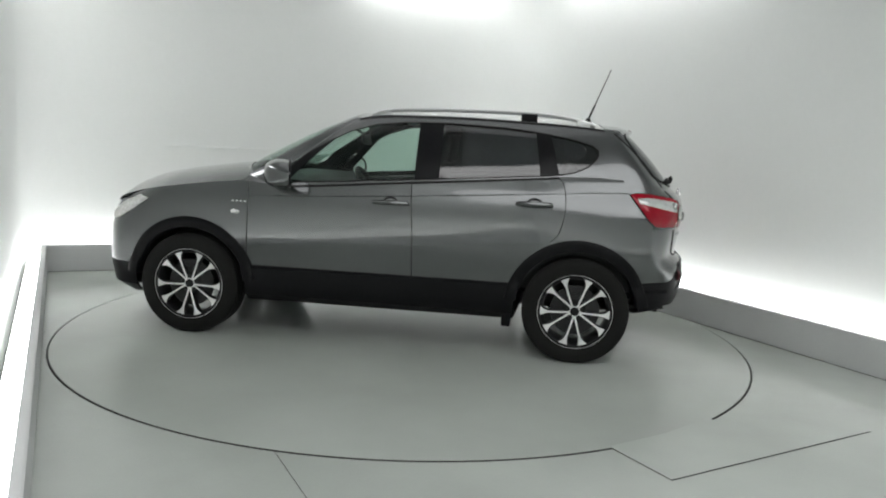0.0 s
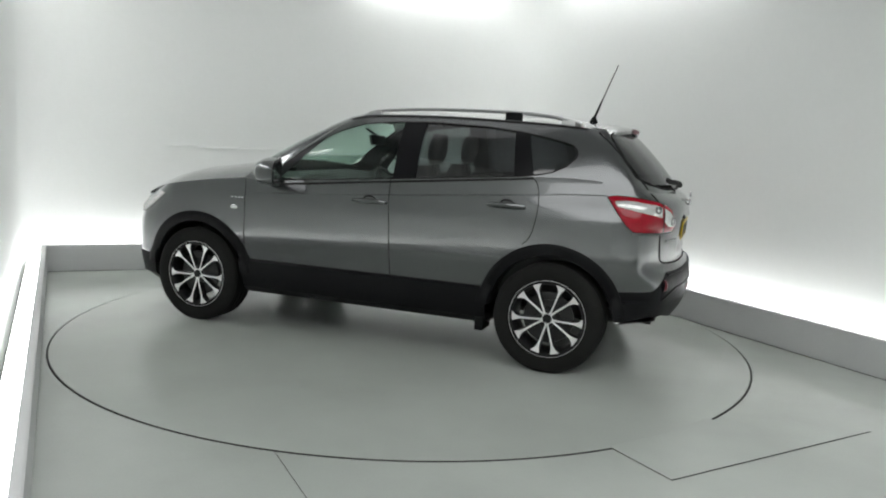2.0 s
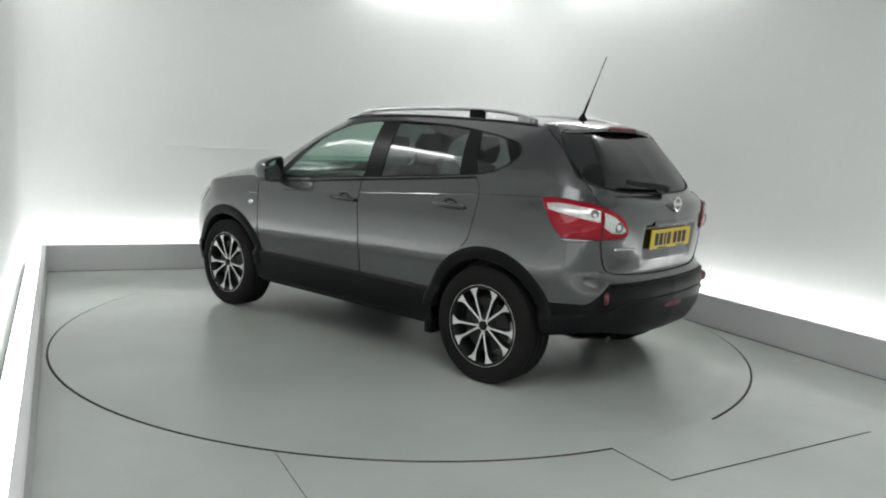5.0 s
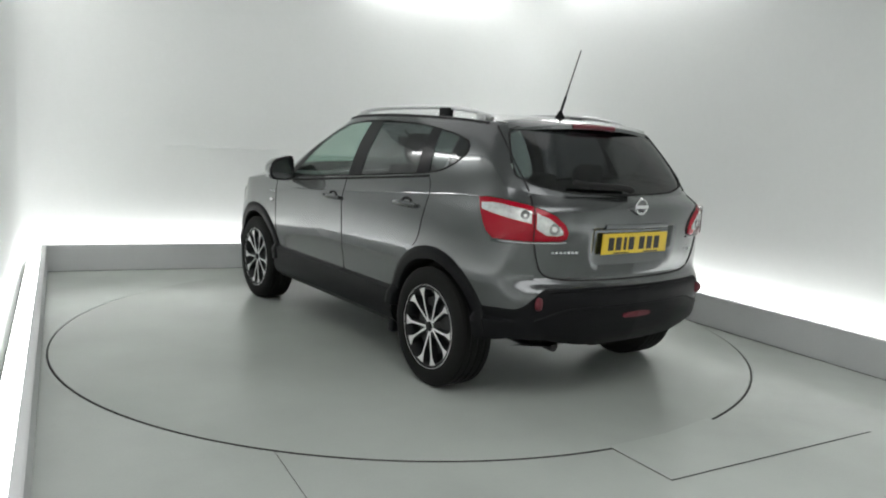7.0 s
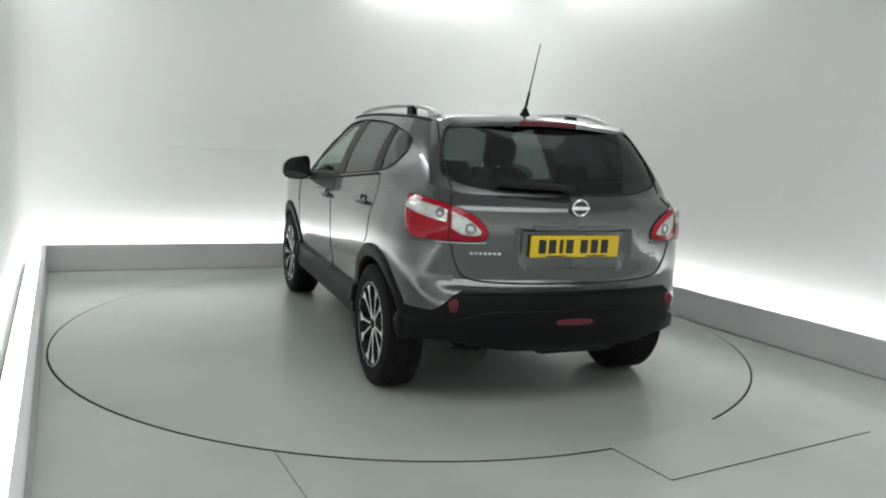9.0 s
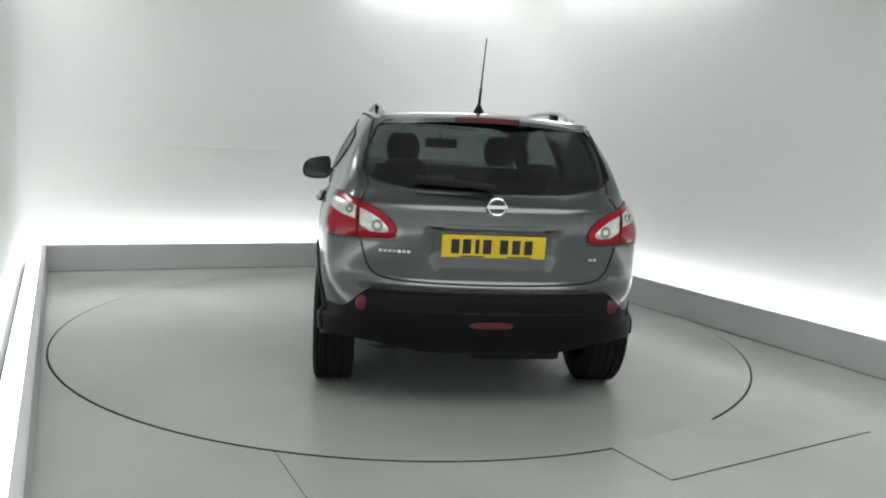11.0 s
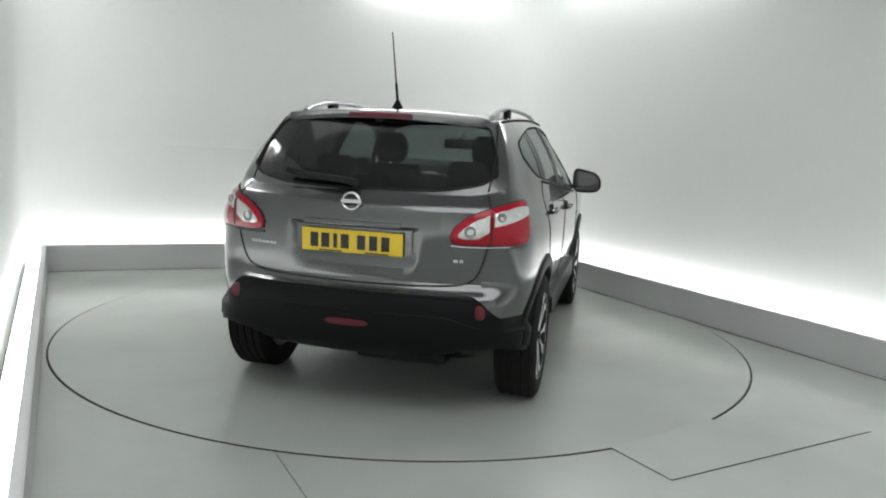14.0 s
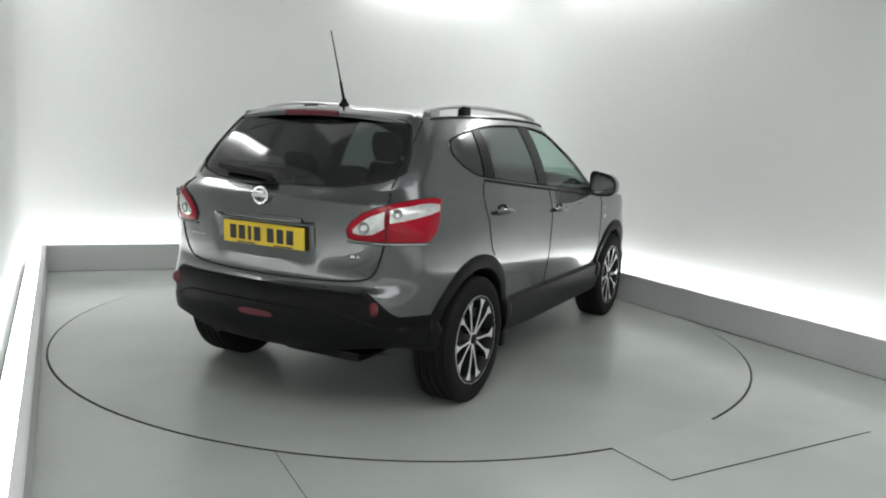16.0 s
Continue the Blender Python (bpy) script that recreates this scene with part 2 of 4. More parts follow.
    o = outward(du)
    slab("wall_ledge", p - o * .060, q - o * .060, p + o * .01, q + o * .01, 1.205, 1.216, WALL, "thin white horizontal ledge across a studio wall", "ledge")
    # light strips along the tops of the walls, near the corner
    # the left wall's strip is out of view, added to brighten that wall
    for i, u0, u1 in ((0, .68, .97), (1, .60, .955), (2, .085, .33)):
        p0, p1 = ring_plan(GAP_W - .02)[i], ring_plan(GAP_W - .02)[i + 1]
        q0, q1 = ring_plan(GAP_W - .16)[i], ring_plan(GAP_W - .16)[i + 1]
        c = [p0.lerp(p1, u0), p0.lerp(p1, u1), q0.lerp(q1, u1), q0.lerp(q1, u0)]
        strip = empty("wall_top_light", "bright white light strip along the top of a wall", "light strip", "wall top lights")
        for nm, z0, z1, mt in (("diffuser", TOP_LED, TOP_LED + .03, LED_TOP), ("housing", TOP_LED + .031, CEIL_H - .002, KERB)):
            bm = bmesh.new()
            vs = [bm.verts.new((p.x, p.y, z0)) for p in c]
            vt = [bm.verts.new((p.x, p.y, z1)) for p in c]
            bm.faces.new(vs), bm.faces.new(vt)
            for j in range(4):
                bm.faces.new((vs[j], vs[(j + 1) % 4], vt[(j + 1) % 4], vt[j]))
            part(nm, bm, mt, strip, smooth=False)
    # seams of the cover plates in the floor before the turntable, and shade lines along kerbs
    def seam_or_shade(p, q, w):
        p, q = Vector((*p, 0)), Vector((*q, 0))
        s = outward((q - p).normalized()) * w
        bm = bmesh.new()
        lo = [bm.verts.new((v.x, v.y, 0.0005)) for v in (p + s, q + s, q - s, p - s)]
        hi = [bm.verts.new((v.x, v.y, 0.003)) for v in (p + s * .6, q + s * .6, q - s * .6, p - s * .6)]
        bm.faces.new(lo), bm.faces.new(hi)
        for j in range(4):
            bm.faces.new((lo[j], lo[(j + 1) % 4], hi[(j + 1) % 4], hi[j]))
        tagged(part("floor_seam_or_shade", bm, JOINT_SHADE, smooth=False), "thin dark floor plate joint or painted shade at a kerb foot", "floor joint", kind="structure")
    seam_or_shade((-0.57, -2.365), (-0.098, -3.368), .0008)
    seam_or_shade((0.995, -2.223), (1.168, -2.543), .0006)
    seam_or_shade((1.168, -2.543), (2.445, -1.887), .0026)
    # cover plate that bridges the gap of the turntable
    bm = bmesh.new()
    outline = ((0.985, -2.190), (1.168, -2.543), (2.445, -1.887), (2.05, -1.60), (1.67, -1.80), (1.62, -1.765), (1.32, -2.00))
    lo, hi = ([bm.verts.new((x, y, z)) for x, y in outline] for z in (.0006, .0016))
    bm.faces.new(lo), bm.faces.new(hi)
    for j in range(len(lo)):
        k = (j + 1) % len(lo)
        bm.faces.new((lo[j], lo[k], hi[k], hi[j]))
    tagged(part("floor_plate", bm, FLOOR, smooth=False), "thin grey-green painted cover plate over the turntable gap", "floor plate", kind="structure")
    # dark strips stand in for the shade at the back and right kerb feet
    for p, q in ((k_in[1], k_in[2]), (k_in[2], k_in[3])):
        n = outward((q - p).normalized()) * .006
        seam_or_shade(((p - n).x, (p - n).y), ((q - n).x, (q - n).y), .0022)
    # the turning disc
    prof = [(0.0, -0.05), (2.39, -0.05), (2.414, -0.045), (2.414, -0.003), (2.411, 0.0), (2.2, 0.0), (1.2, 0.0), (0.0, 0.0)]
    table = tagged(part("turntable", revolve(prof, 160, "z"), DISC), "round grey-green painted vehicle turntable flush with the floor", "turntable")
    part("edge_trim", revolve([(2.4145, -.04), (2.4165, -.04), (2.4165, -.002), (2.4145, -.001)], 160, "z"), JOINT_SHADE, table, "thin dark edge trim")
    return table


turntable = build_studio()
# added fill lamps just under the ceiling, with no fixture of their own
area_light("fill_light_front", (0.95, -3.3, CEIL_H - 0.03), (0.9, -3.1, 0), 4.0, 3.4, 61)
area_light("fill_light_rear", (0.1, 0.3, CEIL_H - 0.03), (0.1, 0.31, 0), 3.4, 3.0, 9)


# ---------- the car: x forward, y to its left, z up, from the middle of the wheelbase on the ground ----------
AXLE, WHEEL_Z, ARCH_R = 1.315, 0.342, 0.405
PLAN = catmull([(-2.107, 0), (-2.088, .30), (-2.042, .52), (-1.980, .68), (-1.885, .785), (-1.740, .854), (-1.50, .882), (-1.25, .890), (-.8, .888),
                (-.3, .886), (.3, .886), (.8, .888), (1.25, .892), (1.50, .886), (1.76, .850), (1.97, .745), (2.11, .52), (2.19, .24), (2.21, 0)], 16)
PLAN[:, 0] = np.where(PLAN[:, 0] < -1.25, -1.25 + (PLAN[:, 0] + 1.25) * .974, PLAN[:, 0])     # the short tail
PLAN[:, 0] = np.where(PLAN[:, 0] > 1.5, 1.5 + (PLAN[:, 0] - 1.5) * .95, PLAN[:, 0])           # and nose
ARC = np.concatenate([[0], np.cumsum(np.linalg.norm(np.diff(PLAN, axis=0), axis=1))])
TAN = np.gradient(PLAN, axis=0)
TAN /= np.linalg.norm(TAN, axis=1)[:, None]
INWARD = np.stack([TAN[:, 1], -TAN[:, 0]], 1)
INWARD[0], INWARD[-1] = (1, 0), (-1, 0)

REAR_Z = [.26, .30, .35, .42, .50, .58, .63, .655, .665, .685, .72, .80, .95, 1.05, 1.085, 1.11, 1.14, 1.20]
REAR_D = [.26, .13, .05, .018, .003, 0, .004, .013, .022, .048, .066, .052, .038, .038, .050, .076, .118, .19]
SIDE_Z = [.24, .27, .31, .36, .46, .485, .50, .56, .60, .64, .68, .75, .90, .96, 1.00, 1.05, 1.10, 1.2]
SIDE_D = [.10, .045, .012, .002, .0, .004, .030, .0245, .0185, .0110, .0070, .0045, .003, .004, .012, .026, .042, .060]
FRONT_Z = [.20, .24, .30, .45, .55, .70, .80, .88, .95, 1.0]
FRONT_D = [.20, .09, .03, 0, 0, .012, .035, .075, .15, .24]
TOP_X = [-2.2, -2.0, -1.9, -1.75, -1.4, -1.2, -1.0, -.5, 0, .4, .6, .75, .93, 1.19, 1.49, 1.7, 1.85, 2.0, 2.1, 2.25]
TOP_Z = [1.135, 1.145, 1.165, 1.19, 1.212, 1.206, 1.188, 1.145, 1.105, 1.07, 1.055, 1.055, 1.075, 1.048, 1.005, .965, .925, .865, .825, .82]


def smooth01(a, b, x):
    t = min(1, max(0, (x - a) / (b - a)))
    return t * t * (3 - 2 * t)


def plan_at(a):
    return (np.array([np.interp(a, ARC, PLAN[:, k]) for k in (0, 1)]), np.array([np.interp(a, ARC, INWARD[:, k]) for k in (0, 1)]))


def arc_x(x):
    return float(np.interp(x, PLAN[:, 0], ARC))


def arc_y(y):
    """Along the tail, at a distance from the middle."""
    k = 16 * 6
    return float(np.interp(y, PLAN[:k, 1], ARC[:k]))


def inset(x, z):
    r, f = 1 - smooth01(-1.99, -1.80, x), smooth01(1.5, 1.95, x)
    haunch = smooth01(.9, 1.7, -x) * np.interp(z, [.75, .9, 1.04, 1.12, 1.19], [0, .009, .028, .044, .062]) * (1 - r)
    return haunch + r * np.interp(z, REAR_Z, REAR_D) + f * np.interp(z, FRONT_Z, FRONT_D) + (1 - r - f) * np.interp(z, SIDE_Z, SIDE_D)


def skin(a, z, out=0.0):
    """A point of the lower body's skin, a metres round from the tail's middle and z high."""
    p, n = plan_at(a)
    # haunch over the wheels
    # shallow recess for the number plate
    dent = .024 * (1 - smooth01(.30, .345, p[1])) * smooth01(.785, .835, z) * (1 - smooth01(.968, .985, z)) if p[0] < -1.8 else 0
    d = inset(p[0], z) + dent - out
    q = p + n * d
    return Vector((q[0], max(q[1], 0.0) if a < 0.02 or a > ARC[-1] - 0.02 else q[1], z))


def top_z(a):
    p, _ = plan_at(a)
    return float(np.interp(p[0], TOP_X, TOP_Z))


def low_z(x):
    for c in (-AXLE, AXLE):
        if abs(x - c) < ARCH_R:
            return WHEEL_Z + math.sqrt(max(0, ARCH_R ** 2 - (x - c) ** 2)) - 0.005
    if x < -AXLE:
        return float(np.interp(x, [-2.08, -2.06, -2.0, -1.9, -1.70], [.335, .345, .39, .40, .36]))
    if x > AXLE:
        return float(np.interp(x, [1.70, 1.9, 2.2], [.25, .22, .22]))
    return 0.255


def columns():
    xs = set()
    for c in (-AXLE, AXLE):
        for k in range(33):
            xs.add(round(c + ARCH_R * math.cos(math.pi * k / 32), 4))
        xs.add(round(c - ARCH_R - .006, 4)), xs.add(round(c + ARCH_R + .006, 4))
    x = -1.72
    while x < 1.75:
        if all(abs(x - q) > 0.012 for q in xs):
            xs.add(round(x, 4))
        x += 0.04
    arcs = [arc_x(q) for q in xs]
    a0, a1 = arc_x(-1.735), arc_x(1.76)
    arcs += list(np.linspace(0, a0, 46)) + list(np.linspace(a1, ARC[-1], 26)) + [arc_y(0.715), arc_y(0.722)]
    return sorted(arcs)


COLS = columns()
ROWS_Z = [.30, .34, .38, .42, .46, .485, .50, "b.4", "b.7", "b.92", "b1", "p.08", "p.2", "p.35", "p.6", "p.8", .70, .715, .74, .78, .82, .86, .90, .935, .965, .975, .985, 1.0, 1.03, 1.06, 1.085, 1.11, 1.14, 1.17, 1.20]


def black_below(a):
    p, _ = plan_at(a)
    if p[0] < -1.6:
        return .665 - .11 * smooth01(.60, .76, p[1]) - .004 * smooth01(-1.9, -1.7, p[0])
    if p[0] > 1.65:
        return .46
    return .50


def lower_point(a, z):
    p, _ = plan_at(a)
    if isinstance(z, str):
        e, f = black_below(a), float(z[1:])
        e = max(e, .50)
        z = .50 + (e - .50) * f if z[0] == "b" else e + (.70 - e) * f
    lo, hi = low_z(p[0]), top_z(a)
    return skin(a, min(max(z, lo), hi))


def panel(name, a0, a1, test, mat, parent, label="", side=1, rows=None):
    """The faces of the lower body between two columns whose middle passes a test."""
    bm = bmesh.new()
    cols = [a for a in COLS if a0 - 1e-6 <= a <= a1 + 1e-6]
    cols = sorted(set([a0] + cols + [a1]))
    zs = [0.0] + ROWS_Z + [9.0]
    pts = [[lower_point(a, z) for z in zs] for a in cols]
    vs = {}

    def vert(p):
        k = (round(p.x, 4), round(p.y, 4), round(p.z, 4))
        if k not in vs:
            vs[k] = bm.verts.new((p.x, p.y * side, p.z))
        return vs[k]
    for i in range(len(cols) - 1):
        for j in range(len(zs) - 1):
            q = [pts[i][j], pts[i][j + 1], pts[i + 1][j + 1], pts[i + 1][j]]
            c = sum(q, Vector()) / 4
            am = (cols[i] + cols[i + 1]) / 2
            if not test(am, c):
                continue
            ring = []
            for p in q:
                v = vert(p)
                if v not in ring:
                    ring.append(v)
            if len(ring) > 2:
                try:
                    bm.faces.new(ring)
                except ValueError:
                    pass
    return part(name, bm, mat, parent, label, sharp=28)


# greenhouse: base and roof edge, column by column
def ease(keys, vals, k):
    """Smooth run through values at keys."""
    i = int(np.clip(np.searchsorted(keys, k) - 1, 0, len(keys) - 2))
    h = keys[i + 1] - keys[i]
    t = (k - keys[i]) / h
    m = []
    for j in (i, i + 1):
        lo, hi = max(j - 1, 0), min(j + 1, len(keys) - 1)
        m.append((vals[hi] - vals[lo]) / (keys[hi] - keys[lo]))
    return ((2 * t ** 3 - 3 * t * t + 1) * vals[i] + (t ** 3 - 2 * t * t + t) * h * m[0] + (-2 * t ** 3 + 3 * t * t) * vals[i + 1] + (t ** 3 - t * t) * h * m[1])


ROOF_KEYS = [arc_y(0), arc_y(.3), arc_y(.52), arc_x(-1.98), arc_x(-1.88), arc_x(-1.7), arc_x(-1.4), arc_x(-1.0), arc_x(-.5), arc_x(0), arc_x(.4), arc_x(.75)]
ROOF_EDGE = np.array([(-1.600, 0, 1.525), (-1.596, .28, 1.522), (-1.575, .46, 1.514), (-1.545, .552, 1.510), (-1.49, .588, 1.514), (-1.40, .608, 1.524), (-1.22, .620, 1.538),
                      (-.95, .622, 1.550), (-.5, .622, 1.562), (-.03, .620, 1.556), (.12, .610, 1.543), (.20, .582, 1.528)])
FRONT_BASE = np.array([(.75, .834, 1.055), (.90, .79, 1.10), (.98, .66, 1.14), (1.05, .42, 1.165), (1.08, .2, 1.175), (1.09, 0, 1.178)])
FRONT_EDGE = np.array([(.20, .582, 1.528), (.235, .55, 1.530), (.275, .47, 1.538), (.31, .30, 1.548), (.325, .15, 1.552), (.33, 0, 1.554)])


def green_columns():
    out = []
    a1 = arc_x(.75)
    for a in sorted(set(list(np.linspace(0, arc_x(-1.75), 60)) + [arc_x(x) for x in np.arange(-1.74, .745, .02)] + [a1])):
        b = skin(a, top_z(a))
        r = Vector([ease(ROOF_KEYS, ROOF_EDGE[:, k], a) for k in range(3)])
        out.append((b, r))
    fb, fr = catmull(FRONT_BASE, 5), catmull(FRONT_EDGE, 5)
    for b, r in zip(fb[1:], fr[1:]):
        out.append((Vector(b), Vector(r)))
    return out


GREEN = green_columns()


def green_point(k, t, out=0.0):
    b, r = GREEN[k]
    n = green_normal(k)
    bulge = 0.018 + 0.008 * smooth01(-1.5, -.9, b.x) * (1 if b.x < .8 else 0)
    return b.lerp(r, t) + n * (bulge * 4 * t * (1 - t) + out)


def green_normal(k):
    p0, p1 = GREEN[max(k - 1, 0)], GREEN[min(k + 1, len(GREEN) - 1)]
    along = (p1[0] + p1[1]) - (p0[0] + p0[1])
    if k == 0 or k == len(GREEN) - 1:
        along.x = 0
    n = along.cross(GREEN[k][1] - GREEN[k][0])
    n = -n if n.dot(Vector((GREEN[k][0].x * .2, GREEN[k][0].y + .2, .3))) < 0 else n
    return n.normalized()


def rounded(points, per=6):
    """A closed outline with softened corners."""
    pts = [np.array(p, float) for p in points]
    out = []
    for i, p in enumerate(pts):
        a, b = pts[i - 1], pts[(i + 1) % len(pts)]
        p0, p1 = p + (a - p) * .22, p + (b - p) * .22
        for k in range(per + 1):
            t = k / per
            out.append((1 - t) ** 2 * p0 + 2 * t * (1 - t) * p + t * t * p1)
    return out


def inside(poly, x, y):
    c = False
    for i in range(len(poly)):
        (x1, y1), (x2, y2) = poly[i - 1], poly[i]
        if (y1 > y) != (y2 > y) and x < (x2 - x1) * (y - y1) / (y2 - y1) + x1:
            c = not c
    return c


SIDE_DLO = [(.70, 1.075), (.60, 1.075), (.2, 1.105), (-.2, 1.135), (-.95, 1.195), (-1.17, 1.216), (-1.26, 1.235), (-1.345, 1.277), (-1.396, 1.330), (-1.408, 1.370), (-1.388, 1.402), (-1.33, 1.422),
            (-1.2, 1.452), (-1.0, 1.482), (-.8, 1.502), (-.45, 1.515), (-.15, 1.510), (.08, 1.486), (.25, 1.434), (.42, 1.345), (.58, 1.235), (.68, 1.15)]
TAIL_DLO = rounded([(0, 1.150), (.40, 1.158), (.59, 1.192), (.664, 1.240), (.650, 1.31), (.580, 1.470), (.535, 1.498), (.3, 1.510), (0, 1.512), (-.3, 1.508), (-.3, 1.155)], 3)
FRONT_DLO = [(-.1, 1.185), (.42, 1.175), (.64, 1.155), (.745, 1.135), (.72, 1.20), (.56, 1.46), (.44, 1.505), (-.1, 1.525)]


def window_span(k):
    """The window cut in a column: which one and from where to where."""
    b, r = GREEN[k]
    hits = {"tail": [], "side": [], "front": []}
    for i in range(161):
        t = i / 160
        p = green_point(k, t)
        if b.x < -1.80 and inside(TAIL_DLO, p.y, p.z):
            hits["tail"].append(t)
        elif -1.80 <= b.x and p.y > .5 and b.x < .76 and inside(SIDE_DLO, p.x, p.z):
            hits["side"].append(t)
        elif b.x > .9 and inside(FRONT_DLO, p.y, p.z):
            hits["front"].append(t)
    for kind, ts in hits.items():
        if len(ts) > 2:
            return kind, ts[0], ts[-1]
    return None


SPANS = [window_span(k) for k in range(len(GREEN))]


def green_rows(k, lo, hi, n, out=0.0):
    return [green_point(k, lo + (hi - lo) * j / n, out) for j in range(n + 1)]


def green_shell(name, ks, which, mat, parent, side, label=""):
    """Painted skin below and above the window in columns ks."""
    bm = bmesh.new()
    for ks_run in [ks]:
        lo_rows, hi_rows = [], []
        for k in ks_run:
            sp = SPANS[k]
            if sp is None:
                near = [(abs(j - k), SPANS[j]) for j in range(max(0, k - 40), min(len(GREEN), k + 40)) if SPANS[j]]
                mid = (min(near, key=lambda q: q[0])[1][1] + min(near, key=lambda q: q[0])[1][2]) / 2 if near else .5
                lo = hi = mid
            else:
                lo, hi = sp[1], sp[2]
            lo_rows.append(green_rows(k, 0, lo, 6))
            hi_rows.append(green_rows(k, hi, 1, 6))
        for rows in (lo_rows, hi_rows):
            grid(bm, [[(p.x, p.y * side, p.z) for p in r] for r in rows])
    weld(bm)
    return part(name, bm, mat, parent, label, sharp=50)


def pane(name, ks, mat, parent, side, out=-0.004, label="", lo_trim=0.0, hi_trim=0.0):
    bm = bmesh.new()
    rows = []
    for k in ks:
        _, lo, hi = SPANS[k]
        rows.append([(p.x, p.y * side, p.z) for p in green_rows(k, lo + lo_trim, hi - hi_trim, 8, out)])
    grid(bm, rows)
    ob = part(name, bm, mat, parent, label)
    return ob


def edge_bar(name, pts, r, mat, parent, closed=False, n=6, flat=1.0, label=""):
    bm = bmesh.new()
    tube(bm, pts, r, n, closed, flat)
    return part(name, bm, mat, parent, label)


def skin_line(points, out=0.0005, side=1, per=6):
    """A chain lying on the lower body through (x, z) points, or ('y', y, z) points on the tail."""
    res = []
    for q in points:
        a, z = (arc_y(q[1]), q[2]) if q[0] == "y" else (arc_x(q[0]), q[1])
        res.append((a, z))
    dense = catmull(res, per)
    return [Vector((p.x, p.y * side, p.z)) for p in (skin(a, z, out) for a, z in dense)]


def patch(name, outline, mat, parent, side=1, out=0.006, label="", nz=8, na=26, dome=0.0, rim=True):
    """A raised piece on the skin: outline in (arc, z), convex in z, filled by columns; its rim folds back to the skin."""
    bm = bmesh.new()
    a0, a1 = min(p[0] for p in outline), max(p[0] for p in outline)
    rows = []
    for i in range(na + 1):
        u = i / na
        a = a0 + (a1 - a0) * (0.5 - 0.5 * math.cos(math.pi * u))
        a = min(max(a, a0 + 1e-4), a1 - 1e-4)
        zs = []
        for j in range(len(outline)):
            (p, zp), (q, zq) = outline[j - 1], outline[j]
            if (p - a) * (q - a) <= 0 and p != q:
                zs.append(zp + (zq - zp) * (a - p) / (q - p))
        lo, hi = min(zs), max(zs)
        row = []
        for j in range(nz + 1):
            v = j / nz
            d = out + dome * 16 * u * (1 - u) * v * (1 - v)
            s = surface(a, lo + (hi - lo) * v, d)
            row.append((s.x, s.y * side, s.z))
        if rim:
            s0, s1 = surface(a, lo, -0.01), surface(a, hi, -0.01)
            row = [(s0.x, s0.y * side, s0.z)] + row + [(s1.x, s1.y * side, s1.z)]
        rows.append(row)
    if rim:
        for end, a in ((0, a0), (-1, a1)):
            z = [p[2] for p in rows[end]]
            cap = [surface(a, zz, -0.01) for zz in z]
            cap = [(s.x, s.y * side, s.z) for s in cap]
            rows.insert(0, cap) if end == 0 else rows.append(cap)
    grid(bm, rows)
    weld(bm, 2e-5)
    return part(name, bm, mat, parent, label, sharp=40)


def surface(a, z, out=0.0):
    return skin(a, z, out)


car = empty("car", "dark grey metallic five-door crossover car with roof rails", "car")
A_REAR_DOOR, A_FRONT_DOOR, A_FENDER = arc_x(-1.20), arc_x(-.215), arc_x(.900)
A_GATE = arc_y(.66)
A_COWL = arc_x(.75)
A_END = ARC[-1]


def is_paint(a, c):
    return c.z > black_below(a)


def is_black(a, c):
    return not is_paint(a, c)


